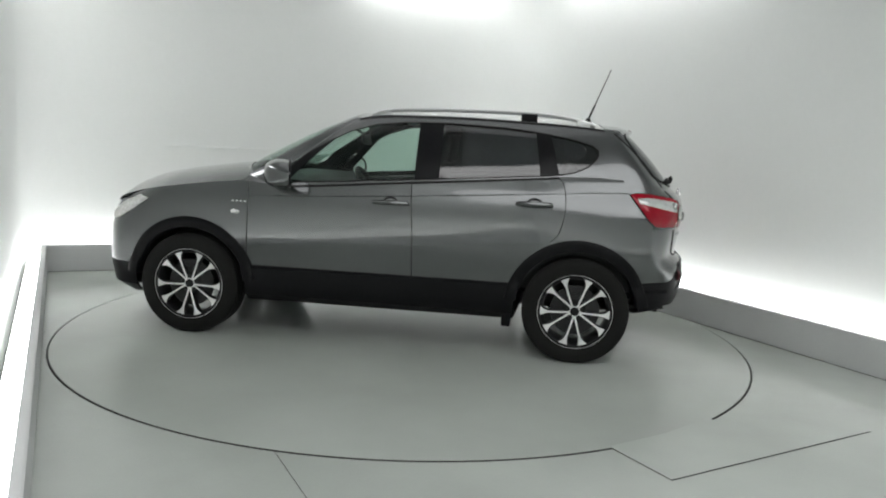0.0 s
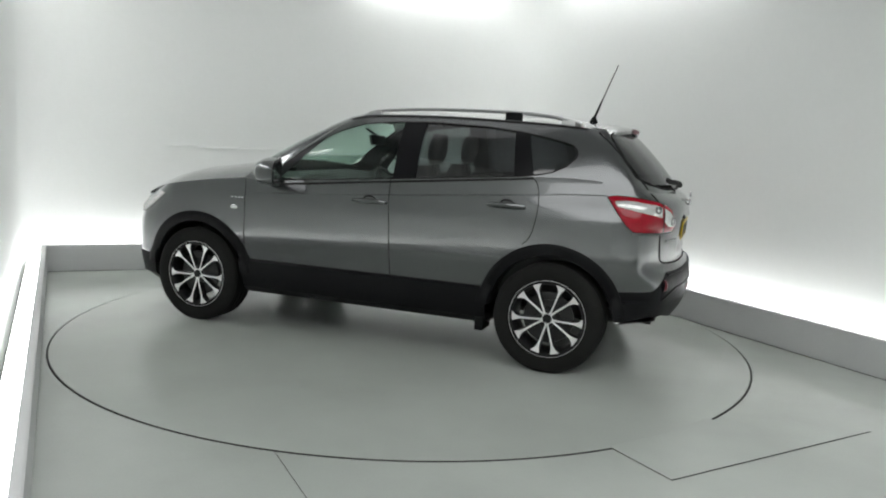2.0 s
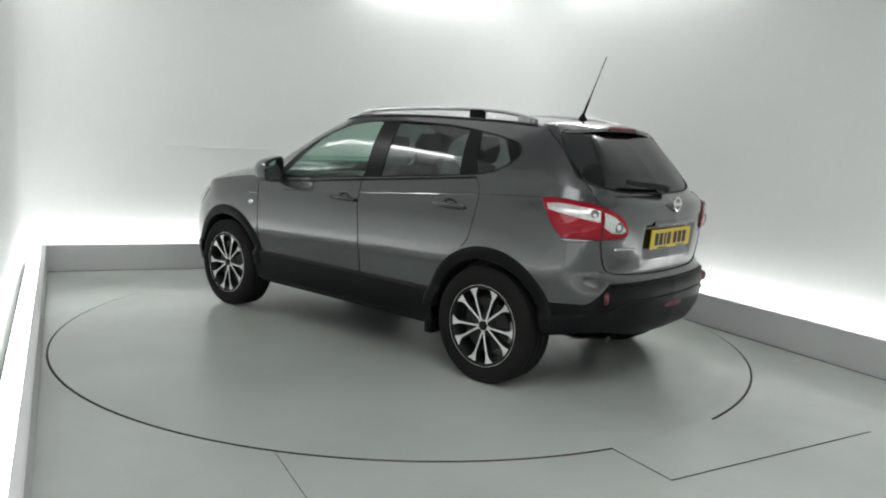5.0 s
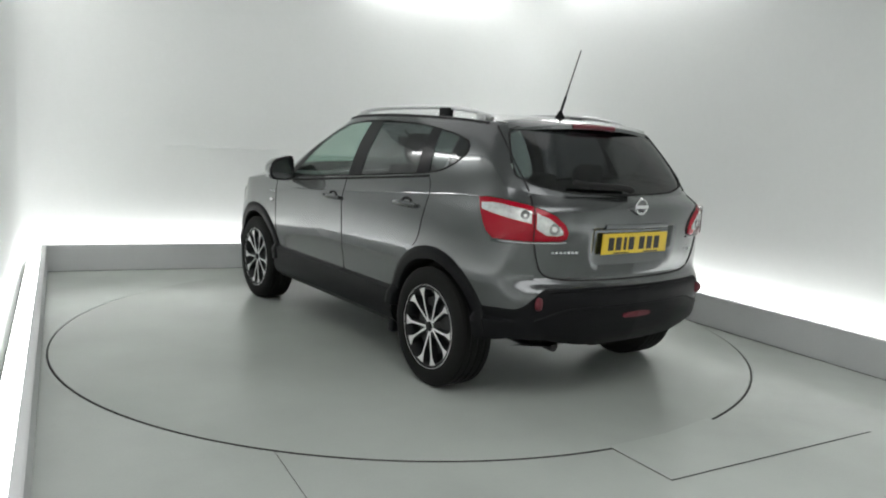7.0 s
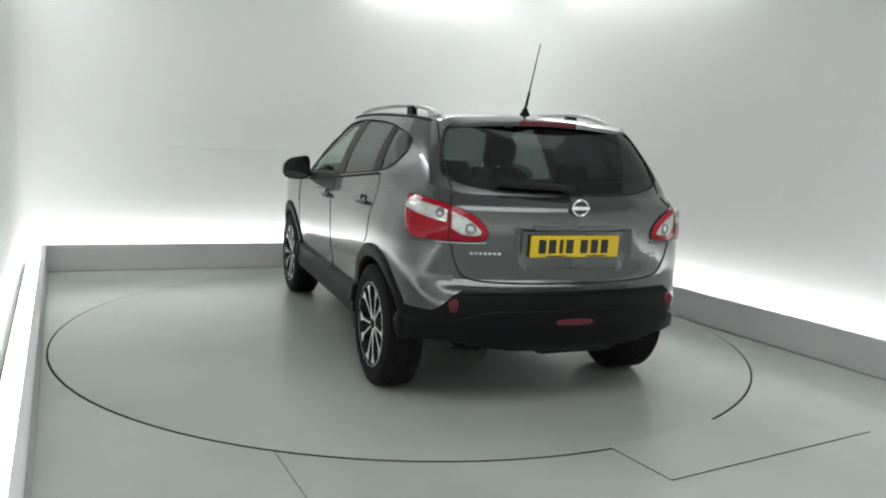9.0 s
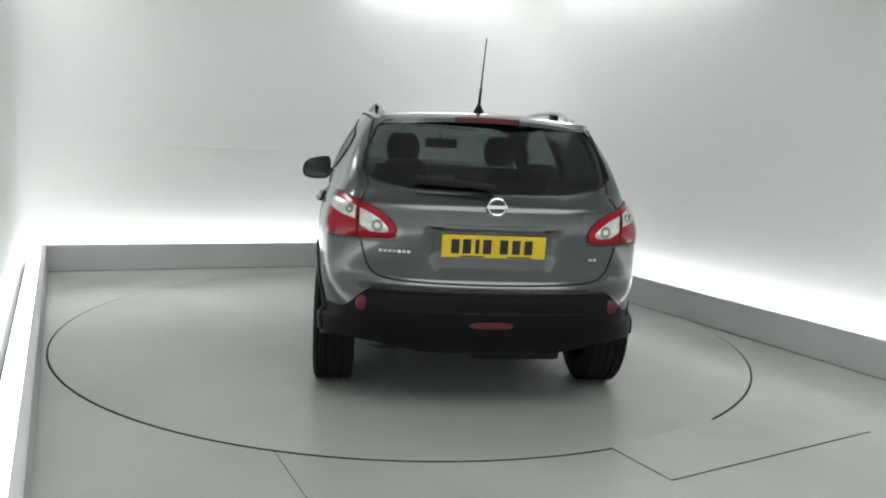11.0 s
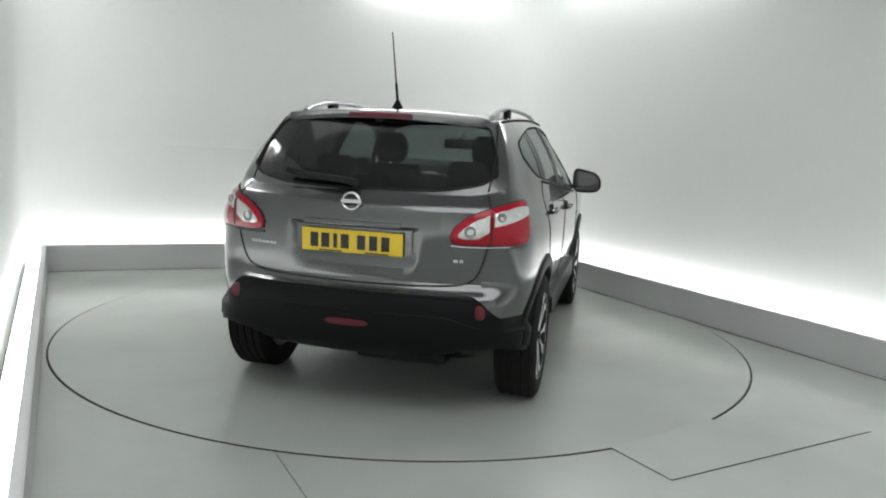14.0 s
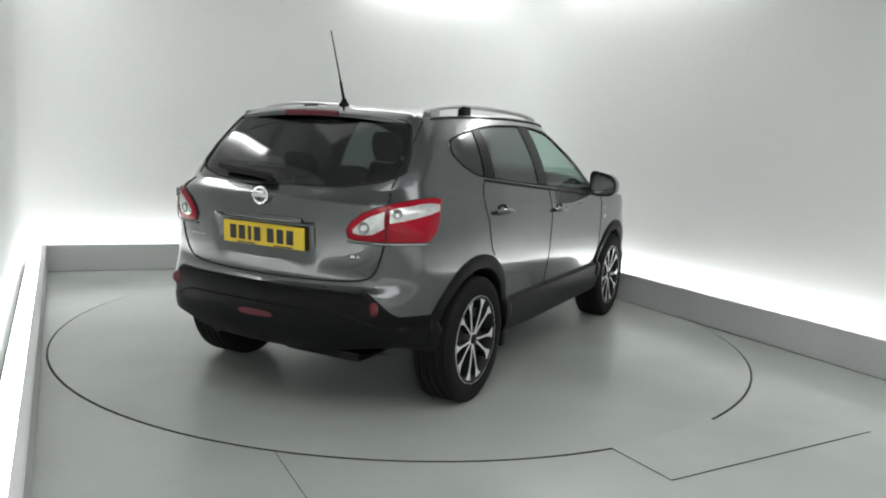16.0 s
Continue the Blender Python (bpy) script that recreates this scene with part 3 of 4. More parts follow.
def build_body():
    for s in (1, -1):
        panel("front_wing", A_FENDER, arc_x(1.72), is_paint, PAINT, car, side=s)
        panel("front_door", A_FRONT_DOOR, A_FENDER, is_paint, PAINT, car, side=s)
        panel("rear_door", A_REAR_DOOR, A_FRONT_DOOR, is_paint, PAINT, car, side=s)
        panel("quarter_panel", A_GATE, A_REAR_DOOR, is_paint, PAINT, car, side=s)
        panel("sill_cladding", arc_x(-.925), arc_x(.925), is_black, PLASTIC, car, side=s, label="matt black plastic sill cladding")
    # tail and nose span both sides
    for name, a0, a1, test, mat, lab in (("tailgate", 0, A_GATE, is_paint, PAINT, ""), ("rear_bumper", 0, arc_x(-1.69), is_black, PLASTIC, "matt black plastic rear bumper"),
                                    ("front_bumper", arc_x(1.72), A_END, is_paint, PAINT, ""), ("front_valance", arc_x(1.68), A_END, is_black, PLASTIC, "black plastic front valance")):
        a = panel(name, a0, a1, test, mat, car, lab, 1)
        b = panel(name, a0, a1, test, mat, car, "", -1)
        bm = bmesh.new()
        bm.from_mesh(a.data), bm.from_mesh(b.data)
        weld(bm, 4e-4)
        finish(bm, True, 28)
        bm.to_mesh(a.data)
        bm.free()
        bpy.data.objects.remove(b)
    # bonnet spans the wings
    bm = bmesh.new()
    rows = []
    for a in [q for q in COLS if q >= A_COWL - 1e-6]:
        p = skin(a, top_z(a))
        row = []
        for f in np.linspace(-1, 1, 25):
            y = p.y * f
            x = max(p.x, float(np.interp(abs(y), FRONT_BASE[::-1, 1], FRONT_BASE[::-1, 0])) - .02)
            c = 0.100 * (1 - smooth01(1.75, 2.2, x)) + .020
            row.append((x, y, float(np.interp(x, TOP_X, TOP_Z)) + c * (1 - abs(f) ** 3)))
        rows.append(row)
    grid(bm, rows)
    weld(bm)
    part("bonnet", bm, PAINT, car)
    # roof, spanning the edges of the glasshouse
    bm = bmesh.new()
    rows = []
    for k, (b, r) in enumerate(GREEN):
        c = 0.040 * min(1, max(0, r.y) / .5) ** 2
        rows.append([(r.x, r.y * f, r.z + c * (1 - abs(f) ** 2.2)) for f in np.linspace(-1, 1, 21)])
    grid(bm, rows)
    weld(bm)
    part("roof", bm, PAINT, car)
    # glasshouse
    n = len(GREEN)
    tail = [k for k in range(n) if SPANS[k] and SPANS[k][0] == "tail"]
    sides = [k for k in range(n) if SPANS[k] and SPANS[k][0] == "side"]
    front = [k for k in range(n) if SPANS[k] and SPANS[k][0] == "front"]
    for s in (1, -1):
        green_shell("glasshouse_frame", list(range(0, n)), None, PAINT, car, s)
        x_of = lambda k: green_point(k, .45).x
        cut = lambda lo, hi: [k for k in sides if lo <= x_of(k) <= hi]
        for name, lo, hi, mat, lab in (("front_door_window", -.245, 9, FRONTGLASS, "clear green-tinted glass"), ("rear_door_window", -1.04, -.345, PRIVACY, "dark privacy glass"),
                                  ("quarter_window", -9, -1.09, PRIVACY, "dark privacy glass")):
            ks = cut(lo, hi)
            ks = list(range(ks[0], ks[-1] + 1))
            pane(name, ks, mat, car, s, label=lab)
        for lo, hi in ((-.385, -.205), (-1.125, -1.0), (.66, 9)):
            ks = cut(lo, hi) if lo < 0 else [k for k in sides if GREEN[k][0].x > lo]
            pane("window_pillar", ks, GLOSSBLACK, car, s, out=0.001, label="gloss black window pillar")
        gutter = [green_point(k, .97, .002) for k in range(n) if -1.72 < GREEN[k][0].x < .74 and GREEN[k][0].y > .6]
        edge_bar("roof_gutter", [(p.x, p.y * s, p.z) for p in gutter], .006, GAP, car)
        # rubber surround
        loop = [green_point(k, SPANS[k][1], .001) for k in sides] + [green_point(k, SPANS[k][2], .001) for k in reversed(sides)]
        edge_bar("window_seal", [(p.x, p.y * s, p.z) for p in loop], .0055, GAP, car, closed=True, flat=.7)
    # tail window and windscreen across both halves
    for name, ks, mat, lab in (("rear_window", tail, PRIVACY, "dark privacy glass rear window"), ("windscreen", front, FRONTGLASS, "clear green-tinted windscreen")):
        bm = bmesh.new()
        rows = []
        half = []
        for k in ks:
            _, lo, hi = SPANS[k]
            half.append(green_rows(k, lo, hi, 10, -.004))
        rows = [[(p.x, -p.y, p.z) for p in r] for r in reversed(half)] + [[(p.x, p.y, p.z) for p in r] for r in half]
        grid(bm, rows)
        weld(bm, 2e-4)
        part(name, bm, mat, car, lab)
    loop = [green_point(k, SPANS[k][1], .001) for k in tail] + [green_point(k, SPANS[k][2], .001) for k in reversed(tail)]
    loop = loop + [Vector((p.x, -p.y, p.z)) for p in reversed(loop) if p.y > .004]
    edge_bar("rear_window_seal", loop, .006, GAP, car, closed=True, flat=.7)


def build_gaps():
    g = .0031
    for s in (1, -1):
        lines = [[(-1.155, 1.20), (-1.19, 1.16), (-1.21, 1.06), (-1.205, .95), (-1.175, .84), (-1.13, .79)],
                 [(-.205, 1.13), (-.212, 1.0), (-.225, .8), (-.23, .6), (-.23, .49)],
                 [(.905, 1.06), (.895, .98), (.90, .8), (.908, .6), (.91, .49)]]
        for l in lines:
            edge_bar("door_gap", skin_line(l, 0, s), g, GAP, car, flat=1)
        edge_bar("tailgate_gap", skin_line([("y", .700, 1.140), ("y", .692, 1.09), ("y", .688, 1.0), ("y", .678, .90), ("y", .660, .82), ("y", .630, .752), ("y", .575, .718), ("y", .45, .704), ("y", .2, .698), ("y", 0, .697)], 0, s), .0052, GAP, car)
        k0, k1 = (round(a / arc_x(-1.75) * 59) for a in (arc_y(.70), arc_x(-1.87)))
        rise = [green_point(k, .02 + .92 * (k - k0) / (k1 - k0), .001) for k in range(k0, k1 + 1)]
        edge_bar("tailgate_gap", [(p.x, p.y * s, p.z) for p in rise], .0042, GAP, car)
        edge_bar("shoulder_crease", skin_line([(-1.62, 1.118), (-1.4, 1.112), (-1.2, 1.098), (-.8, 1.070), (-.3, 1.035), (.2, 1.005), (.6, .985), (.88, .975)], -.0045, s, 8), .006, PAINT, car)
        # dark trim under the windows
        edge_bar("belt_trim", [(p.x, p.y * s, p.z) for p in [skin(arc_x(x), top_z(arc_x(x)) - .004, .002) for x in np.arange(-1.16, .70, .04)]], .009, GAP, car, flat=.8)


def build_arches():
    for c in (-AXLE, AXLE):
        for s in (1, -1):
            bm = bmesh.new()
            rows = []
            for i in range(41):
                ph = math.radians(7 + 166 * i / 40)
                row = []
                for r, o in ((ARCH_R - .014, -.05), (ARCH_R - .014, .002), (ARCH_R - .008, .010), (ARCH_R + .03, .013), (ARCH_R + .056, .011), (ARCH_R + .063, .006), (ARCH_R + .065, -.01)):
                    x, z = c + r * math.cos(ph), WHEEL_Z + r * math.sin(ph)
                    p = skin(arc_x(x), max(z, .26), o)
                    row.append((p.x, p.y * s, p.z))
                rows.append(row)
            grid(bm, rows)
            part("arch_moulding", bm, PLASTIC, car, "matt black plastic wheel arch moulding", sharp=40)
            # liner behind the wheel
            bm = bmesh.new()
            rows = []
            for i in range(25):
                ph = math.radians(6 + 168 * i / 24)
                rows.append([(c + (ARCH_R - .012) * math.cos(ph), y * s, WHEEL_Z + (ARCH_R - .012) * math.sin(ph)) for y in (.86, .70, .56, .52)])
            vr = grid(bm, rows)
            bm.faces.new([r[-1] for r in vr])
            part("wheel_arch_liner", bm, PLASTIC, car)


def build_wheel(x, s):
    """A ten-spoke wheel, its outer face towards y*s."""
    r = revolve([(.03, -.02), (.085, -.02), (.09, .03), (.16, .04), (.16, .055), (.075, .06), (.06, .085), (.0, .085)], 32)
    wheel = part("wheel", r, STEEL, car, "ten-spoke alloy wheel with black tyre")
    prof = [(.225, -.098), (.255, -.108), (.29, -.112), (.318, -.108), (.335, -.096)]
    for y0 in (-.096, -.05, -.004, .042):
        prof += [(.3445, y0 + .006), (.3455, y0 + .036), (.3375, y0 + .039), (.3375, y0 + .045)]
    prof += [(.3455, .092), (.338, .101), (.318, .112), (.29, .116), (.262, .112), (.240, .104), (.225, .098), (.225, -.098)]
    part("tyre", revolve(prof, 64), RUBBER, wheel, "black rubber tyre with ribbed tread", sharp=25)
    # barrel and lip
    part("rim", revolve([(.222, -.1), (.212, -.06), (.205, .04), (.212, .085), (.224, .103), (.240, .108), (.243, .104), (.236, .096), (.228, -.1)], 64), RIMDARK, wheel, "dark rim barrel")
    part("rim_lip", revolve([(.2395, .106), (.2400, .1086), (.2418, .1086), (.2424, .106), (.241, .101)], 64), ALLOY, wheel, "bright machined rim edge")
    part("hub_cap", revolve([(0, .1), (.020, .1), (.027, .097), (.029, .09), (.029, .07)], 24), RIMDARK, wheel)
    for k in range(10):
        a, twin = math.pi / 2 + 2 * math.pi * (k // 2) / 5, 1 if k % 2 else -1
        bm = bmesh.new()
        rows, flanks = [], []
        for i in range(25):
            u = 1 - (1 - i / 24) ** 1.7
            rad = .034 + u * .2065
            mid = .017 + .079 * u - .012 * u * u
            flare = max(0, (u - .60) / .40) ** 2.2
            wi, wo = .0062 + .050 * flare, .0062 + .036 * max(0, (u - .56) / .44) ** 1.7
            y = .090 + .010 * math.sin(math.pi * .5 * min(1, u * 1.2)) + .005 * flare
            row, flank = [], []
            for lat, dy, face in ((mid - wi - .004, -.05, 0), (mid - wi, -.004, 0), (mid - wi, -.003, 1), (mid - wi + .003, 0, 1), (mid + wo - .003, 0, 1), (mid + wo, -.003, 1), (mid + wo, -.004, 0), (mid + wo + .004, -.05, 0)):
                q = math.sqrt(max(rad * rad - lat * lat * .6, 1e-5))
                px, pz = q * math.cos(a) - twin * lat * math.sin(a), q * math.sin(a) + twin * lat * math.cos(a)
                (row if face else flank).append((px, y + dy, pz))
            rows.append(row)
            flanks.append(flank)
        grid(bm, rows)
        part("spoke", bm, ALLOY, wheel, sharp=30)
        bm = bmesh.new()
        grid(bm, flanks)
        part("spoke_flank", bm, RIMDARK, wheel, sharp=30)
        if twin > 0:
            # the curve that joins a pair at the hub
            bm = bmesh.new()
            rows = []
            for i in range(9):
                t = math.pi * i / 8
                row = []
                for r, dy in ((.022, -.03), (.022, 0), (.006, 0), (.004, -.03)):
                    lat, q = r * math.cos(t), .036 - r * math.sin(t) * .8
                    row.append((q * math.cos(a) - lat * math.sin(a), .090 + dy, q * math.sin(a) + lat * math.cos(a)))
                rows.append(row)
            grid(bm, rows)
            part("spoke_root", bm, ALLOY, wheel, sharp=30)
    for k in range(5):
        a = 2 * math.pi * (k + .5) / 5
        bm = bmesh.new()
        bmesh.ops.create_cone(bm, cap_ends=True, segments=6, radius1=.010, radius2=.009, depth=.02,
                              matrix=Matrix.Translation((.045 * math.cos(a), .078, .045 * math.sin(a))) @ Matrix.Rotation(math.pi / 2, 4, "X"))
        part("wheel_nut", bm, STEEL, wheel, smooth=False)
    # brake caliper
    bm = bmesh.new()
    box(bm, -.055, .055, .03, .075, .115, .165, .01)
    part("brake_caliper", bm, STEEL, wheel)
    wheel.matrix_basis = pose(x, .778 * s, WHEEL_Z, 0, 0, 0 if s > 0 else 180)
    return wheel


LAMP_LIFT = 0.013


def lamp_outline(points, lift=0.0):
    return [((arc_y(p[1]) if p[0] == "y" else arc_x(p[0])), p[-1] + lift) for p in points]


def build_lamps():
    red = lamp_outline([(-1.625, 1.102), (-1.68, 1.110), (-1.78, 1.107), (-1.88, 1.095), ("y", .72, 1.085), ("y", .64, 1.062), ("y", .57, 1.032), ("y", .515, .985), ("y", .495, .945),
                        ("y", .503, .912), ("y", .54, .902), ("y", .70, .900), (-1.88, .903), (-1.79, .906), (-1.745, .945), (-1.68, 1.03)], LAMP_LIFT)
    inner = lamp_outline([("y", .676, 1.046), ("y", .61, 1.020), ("y", .56, .984), ("y", .532, .954), ("y", .532, .938), ("y", .56, .930), ("y", .625, .934), ("y", .676, .966)], LAMP_LIFT)
    outer = lamp_outline([(-1.672, 1.080), (-1.74, 1.086), (-1.81, 1.083), (-1.88, 1.072), ("y", .735, 1.066), ("y", .699, 1.053), ("y", .699, .992), (-1.686, 1.050)], LAMP_LIFT)
    for s in (1, -1):
        lamp = patch("tail_lamp", red, REDLENS, car, s, .010, "red tail lamp with clear insets", dome=.012, na=40)
        patch("reversing_lens", inner, CLEARLENS, lamp, s, .0205, "clear lens", dome=.008)
        patch("indicator_lens", outer, CLEARLENS, lamp, s, .0215, "clear lens", dome=.006)
        rim = [(a, z) for a, z in red] + [red[0]]
        rim = [(a0 + (a1 - a0) * u, z0 + (z1 - z0) * u) for (a0, z0), (a1, z1) in zip(rim, rim[1:]) for u in (0, .34, .67)]
        edge_bar("lamp_gasket", [(q.x, q.y * s, q.z) for q in [skin(a, z, .003) for a, z in rim]], .0045, GAP, lamp, closed=True)
        for y, z, r in ((.585, .966, .027), (.730, 1.038, .022)):
            p, q = skin(arc_y(y), z + LAMP_LIFT, .034), skin(arc_y(y), z + LAMP_LIFT, .029)
            out = Vector((p.x - q.x, (p.y - q.y) * s, p.z - q.z)).normalized()
            bm = revolve([(0, -.006), (r * .35, -.004), (r * .8, .001), (r, .0025), (r * 1.08, 0), (r * 1.08, -.012)], 20)
            ob = part("bulb_bowl", bm, BOWL, lamp)
            ob.matrix_basis = Matrix.Translation((q.x, q.y * s, q.z)) @ Vector((0, 1, 0)).rotation_difference(out).to_matrix().to_4x4()
        edge_bar("lamp_split", [(q.x, q.y * s, q.z) for q in [skin(arc_y(.687), z, .024) for z in np.linspace(.918, 1.088, 10)]], .003, GAP, lamp)
        edge_bar("lamp_ledge", skin_line([("y", .500, .905), ("y", .56, .901), ("y", .68, .901), ("y", .76, .903), (-1.78, .906)], .002, s), .006, PAINT, car)
        # round bumper reflectors
        p = skin(arc_y(.640), .588, .0)
        bm = revolve([(0, .012), (.026, .010), (.034, .004), (.036, -.01)], 24)
        ob = part("bumper_reflector", bm, DULLRED, car, "round dull red reflector")
        ob.matrix_basis = Matrix.Translation((p.x, p.y * s, p.z)) @ pose(0, 0, 0, 0, 0, 90 + 22 * s)
        # headlamp
        hl = lamp_outline([(1.62, .915), (1.72, .935), (1.84, .895), (1.95, .835), (2.0, .78), (1.97, .745), (1.88, .765), (1.76, .83)])
        patch("headlamp", [(a, z) for a, z in hl], CLEARLENS, car, s, .006, "clear headlamp", dome=.01)
    fog = [(arc_y(y), z) for y, z in ((0.001, .520), (.06, .518), (.105, .512), (.112, .498), (.09, .488), (.0011, .486))]
    halves = [patch("rear_fog_lamp", fog, DULLRED, car, s, .006, "dull red rear fog lamp", na=10) for s in (1, -1)]
    bm = bmesh.new()
    for h in halves:
        bm.from_mesh(h.data)
    finish(bm)
    bm.to_mesh(halves[0].data)
    bm.free()
    bpy.data.objects.remove(halves[1])
    # bumper step line
    for s in (1, -1):
        edge_bar("bumper_crease", skin_line([("y", 0, .560), ("y", .3, .560), ("y", .45, .557), ("y", .52, .545), ("y", .60, .52), ("y", .66, .50)], .001, s), .006, PLASTIC, car)
        edge_bar("bumper_lip", skin_line([("y", 0, .657), ("y", .3, .657), ("y", .5, .655), ("y", .60, .650)], -.002, s), .011, PLASTIC, car)


def build_tail_details():
    # spoiler over the rear window
    bm = bmesh.new()
    rows = []
    for i in range(33):
        f = -1 + 2 * i / 32
        y = .565 * f
        e = abs(f) ** 4
        x0, x1 = -1.43, -1.660 + .060 * f * f + .03 * e
        zt = 1.562 - .030 * f * f - .008 * e
        rows.append([(x0, y, zt + .004), (-1.54, y, zt - .004), (x1 + .02, y, zt - .026), (x1, y, zt - .036), (x1 + .004, y, zt - .056), (x1 + .03, y, zt - .058), (-1.575, y, zt - .048), (-1.53, y, zt - .03)])
    vr = grid(bm, rows, close_v=True)
    bm.faces.new(vr[0]), bm.faces.new(vr[-1])
    spoiler = part("roof_spoiler", bm, PAINT, car, sharp=40)
    bm = bmesh.new()
    rows = []
    for i in range(13):
        y = -.175 + .35 * i / 12
        f = y / .565
        x1, zt = -1.660 + .060 * f * f - .0035, 1.562 - .030 * f * f
        rows.append([(x1 + .012, y, zt - .026), (x1, y, zt - .034), (x1 + .001, y, zt - .053), (x1 + .02, y, zt - .058)])
    grid(bm, rows)
    part("high_stop_lamp", bm, DULLRED, spoiler, "dark red high-level stop lamp")
    # plate with bars in place of its characters
    bm = bmesh.new()
    tilt = pose(skin(0, .893).x - .009, 0, .893, 0, -3, 0)
    box(bm, -.004, .004, -.262, .262, -.057, .057, .003)
    plate = part("number_plate", bm, PLATE, car, "yellow number plate with dark bars", smooth=False)
    plate.matrix_basis = tilt
    for y in (.195, .137, .085, .035, -.050, -.112, -.174):
        w = .010 if y == .085 else .021
        bm = bmesh.new()
        box(bm, -.0065, -.0035, y - w, y + w, -.036, .036, .001)
        part("plate_bar", bm, INK, plate, smooth=False)
    for y in (.11, -.13):
        bm = bmesh.new()
        box(bm, -.0062, -.0035, y - .06, y + .06, -.054, -.047, .0008)
        part("plate_fixing", bm, INK, plate, smooth=False)
    # handle strip over the plate
    bm = bmesh.new()
    rows = []
    for i in range(21):
        y = -.25 + .50 * i / 20
        p = skin(arc_y(abs(y)), .988, 0)
        rows.append([(p.x + .01, y, 1.006), (p.x - .005, y, .998), (p.x - .009, y, .986), (p.x - .006, y, .976), (p.x + .03, y, .972)])
    grid(bm, rows)
    part("tailgate_handle_trim", bm, PAINT, car, sharp=40)
    # round badge: a ring and a bar
    p = Vector((skin(0, 1.060).x - .007, 0, 1.094))
    bm = bmesh.new()
    tube(bm, [(p.x, .044 * math.cos(2 * math.pi * k / 32), p.z + .040 * math.sin(2 * math.pi * k / 32)) for k in range(32)], .0065, 8, True)
    badge = part("badge_ring", bm, CHROME, car, "chrome ring badge")
    bm = bmesh.new()
    box(bm, p.x - .007, p.x + .004, -.052, .052, p.z - .010, p.z + .010, .002)
    part("badge_bar", bm, CHROME, badge, smooth=False)
    # lettering turned into small bars
    for y0, z, ws in ((.572, .853, (.023,) * 7), (-.50, .832, (.030, .022))):
        y = y0
        for w in ws:
            q = skin(arc_y(abs(y - w / 2)), z, .002)
            bm = bmesh.new()
            box(bm, -.0015, .0015, -w * .36, w * .36, -.0065, .0065, .0008)
            ob = part("lettering_bar", bm, SATIN, car, "small silver bar", smooth=False)
            ob.matrix_basis = Matrix.Translation((q.x, y - w / 2, z)) @ pose(0, 0, 0, 0, 0, -10 if y > 0 else 10)
            y -= w
    # wiper
    bm = bmesh.new()

    def glass_at(y, z):
        b, r = GREEN[0]
        t = (z - b.z) / (r.z - b.z)
        q = b.lerp(r, t)
        return Vector((q.x - .022 - .02 * 4 * t * (1 - t) + .10 * max(0, abs(y) - .25) ** 1.5, y, z))
    tube(bm, [glass_at(.0, 1.176) + Vector((-.012, 0, 0)), glass_at(.04, 1.186) + Vector((-.02, 0, 0)), glass_at(.2, 1.203) + Vector((-.016, 0, 0)), glass_at(.33, 1.212)], [.020, .019, .014, .009], 8)
    wiper = part("rear_wiper", bm, GAP, car, "black rear wiper arm")
    bm = bmesh.new()
    tube(bm, [glass_at(y, 1.190 + .03 * (y / .4) ** 2) for y in np.linspace(.03, .40, 8)], .010, 6, flat=1.6)
    part("wiper_blade", bm, GAP, wiper)
    # exhaust and tow parts under the tail
    bm = bmesh.new()
    tube(bm, [(-1.55, .44, .33), (-1.75, .44, .325), (-1.90, .44, .315)], .026, 12)
    part("exhaust_pipe", bm, STEEL, car)
    bm = bmesh.new()
    box(bm, -1.80, -1.50, -.45, .05, .24, .36, .04)
    part("silencer", bm, RIMDARK, car)


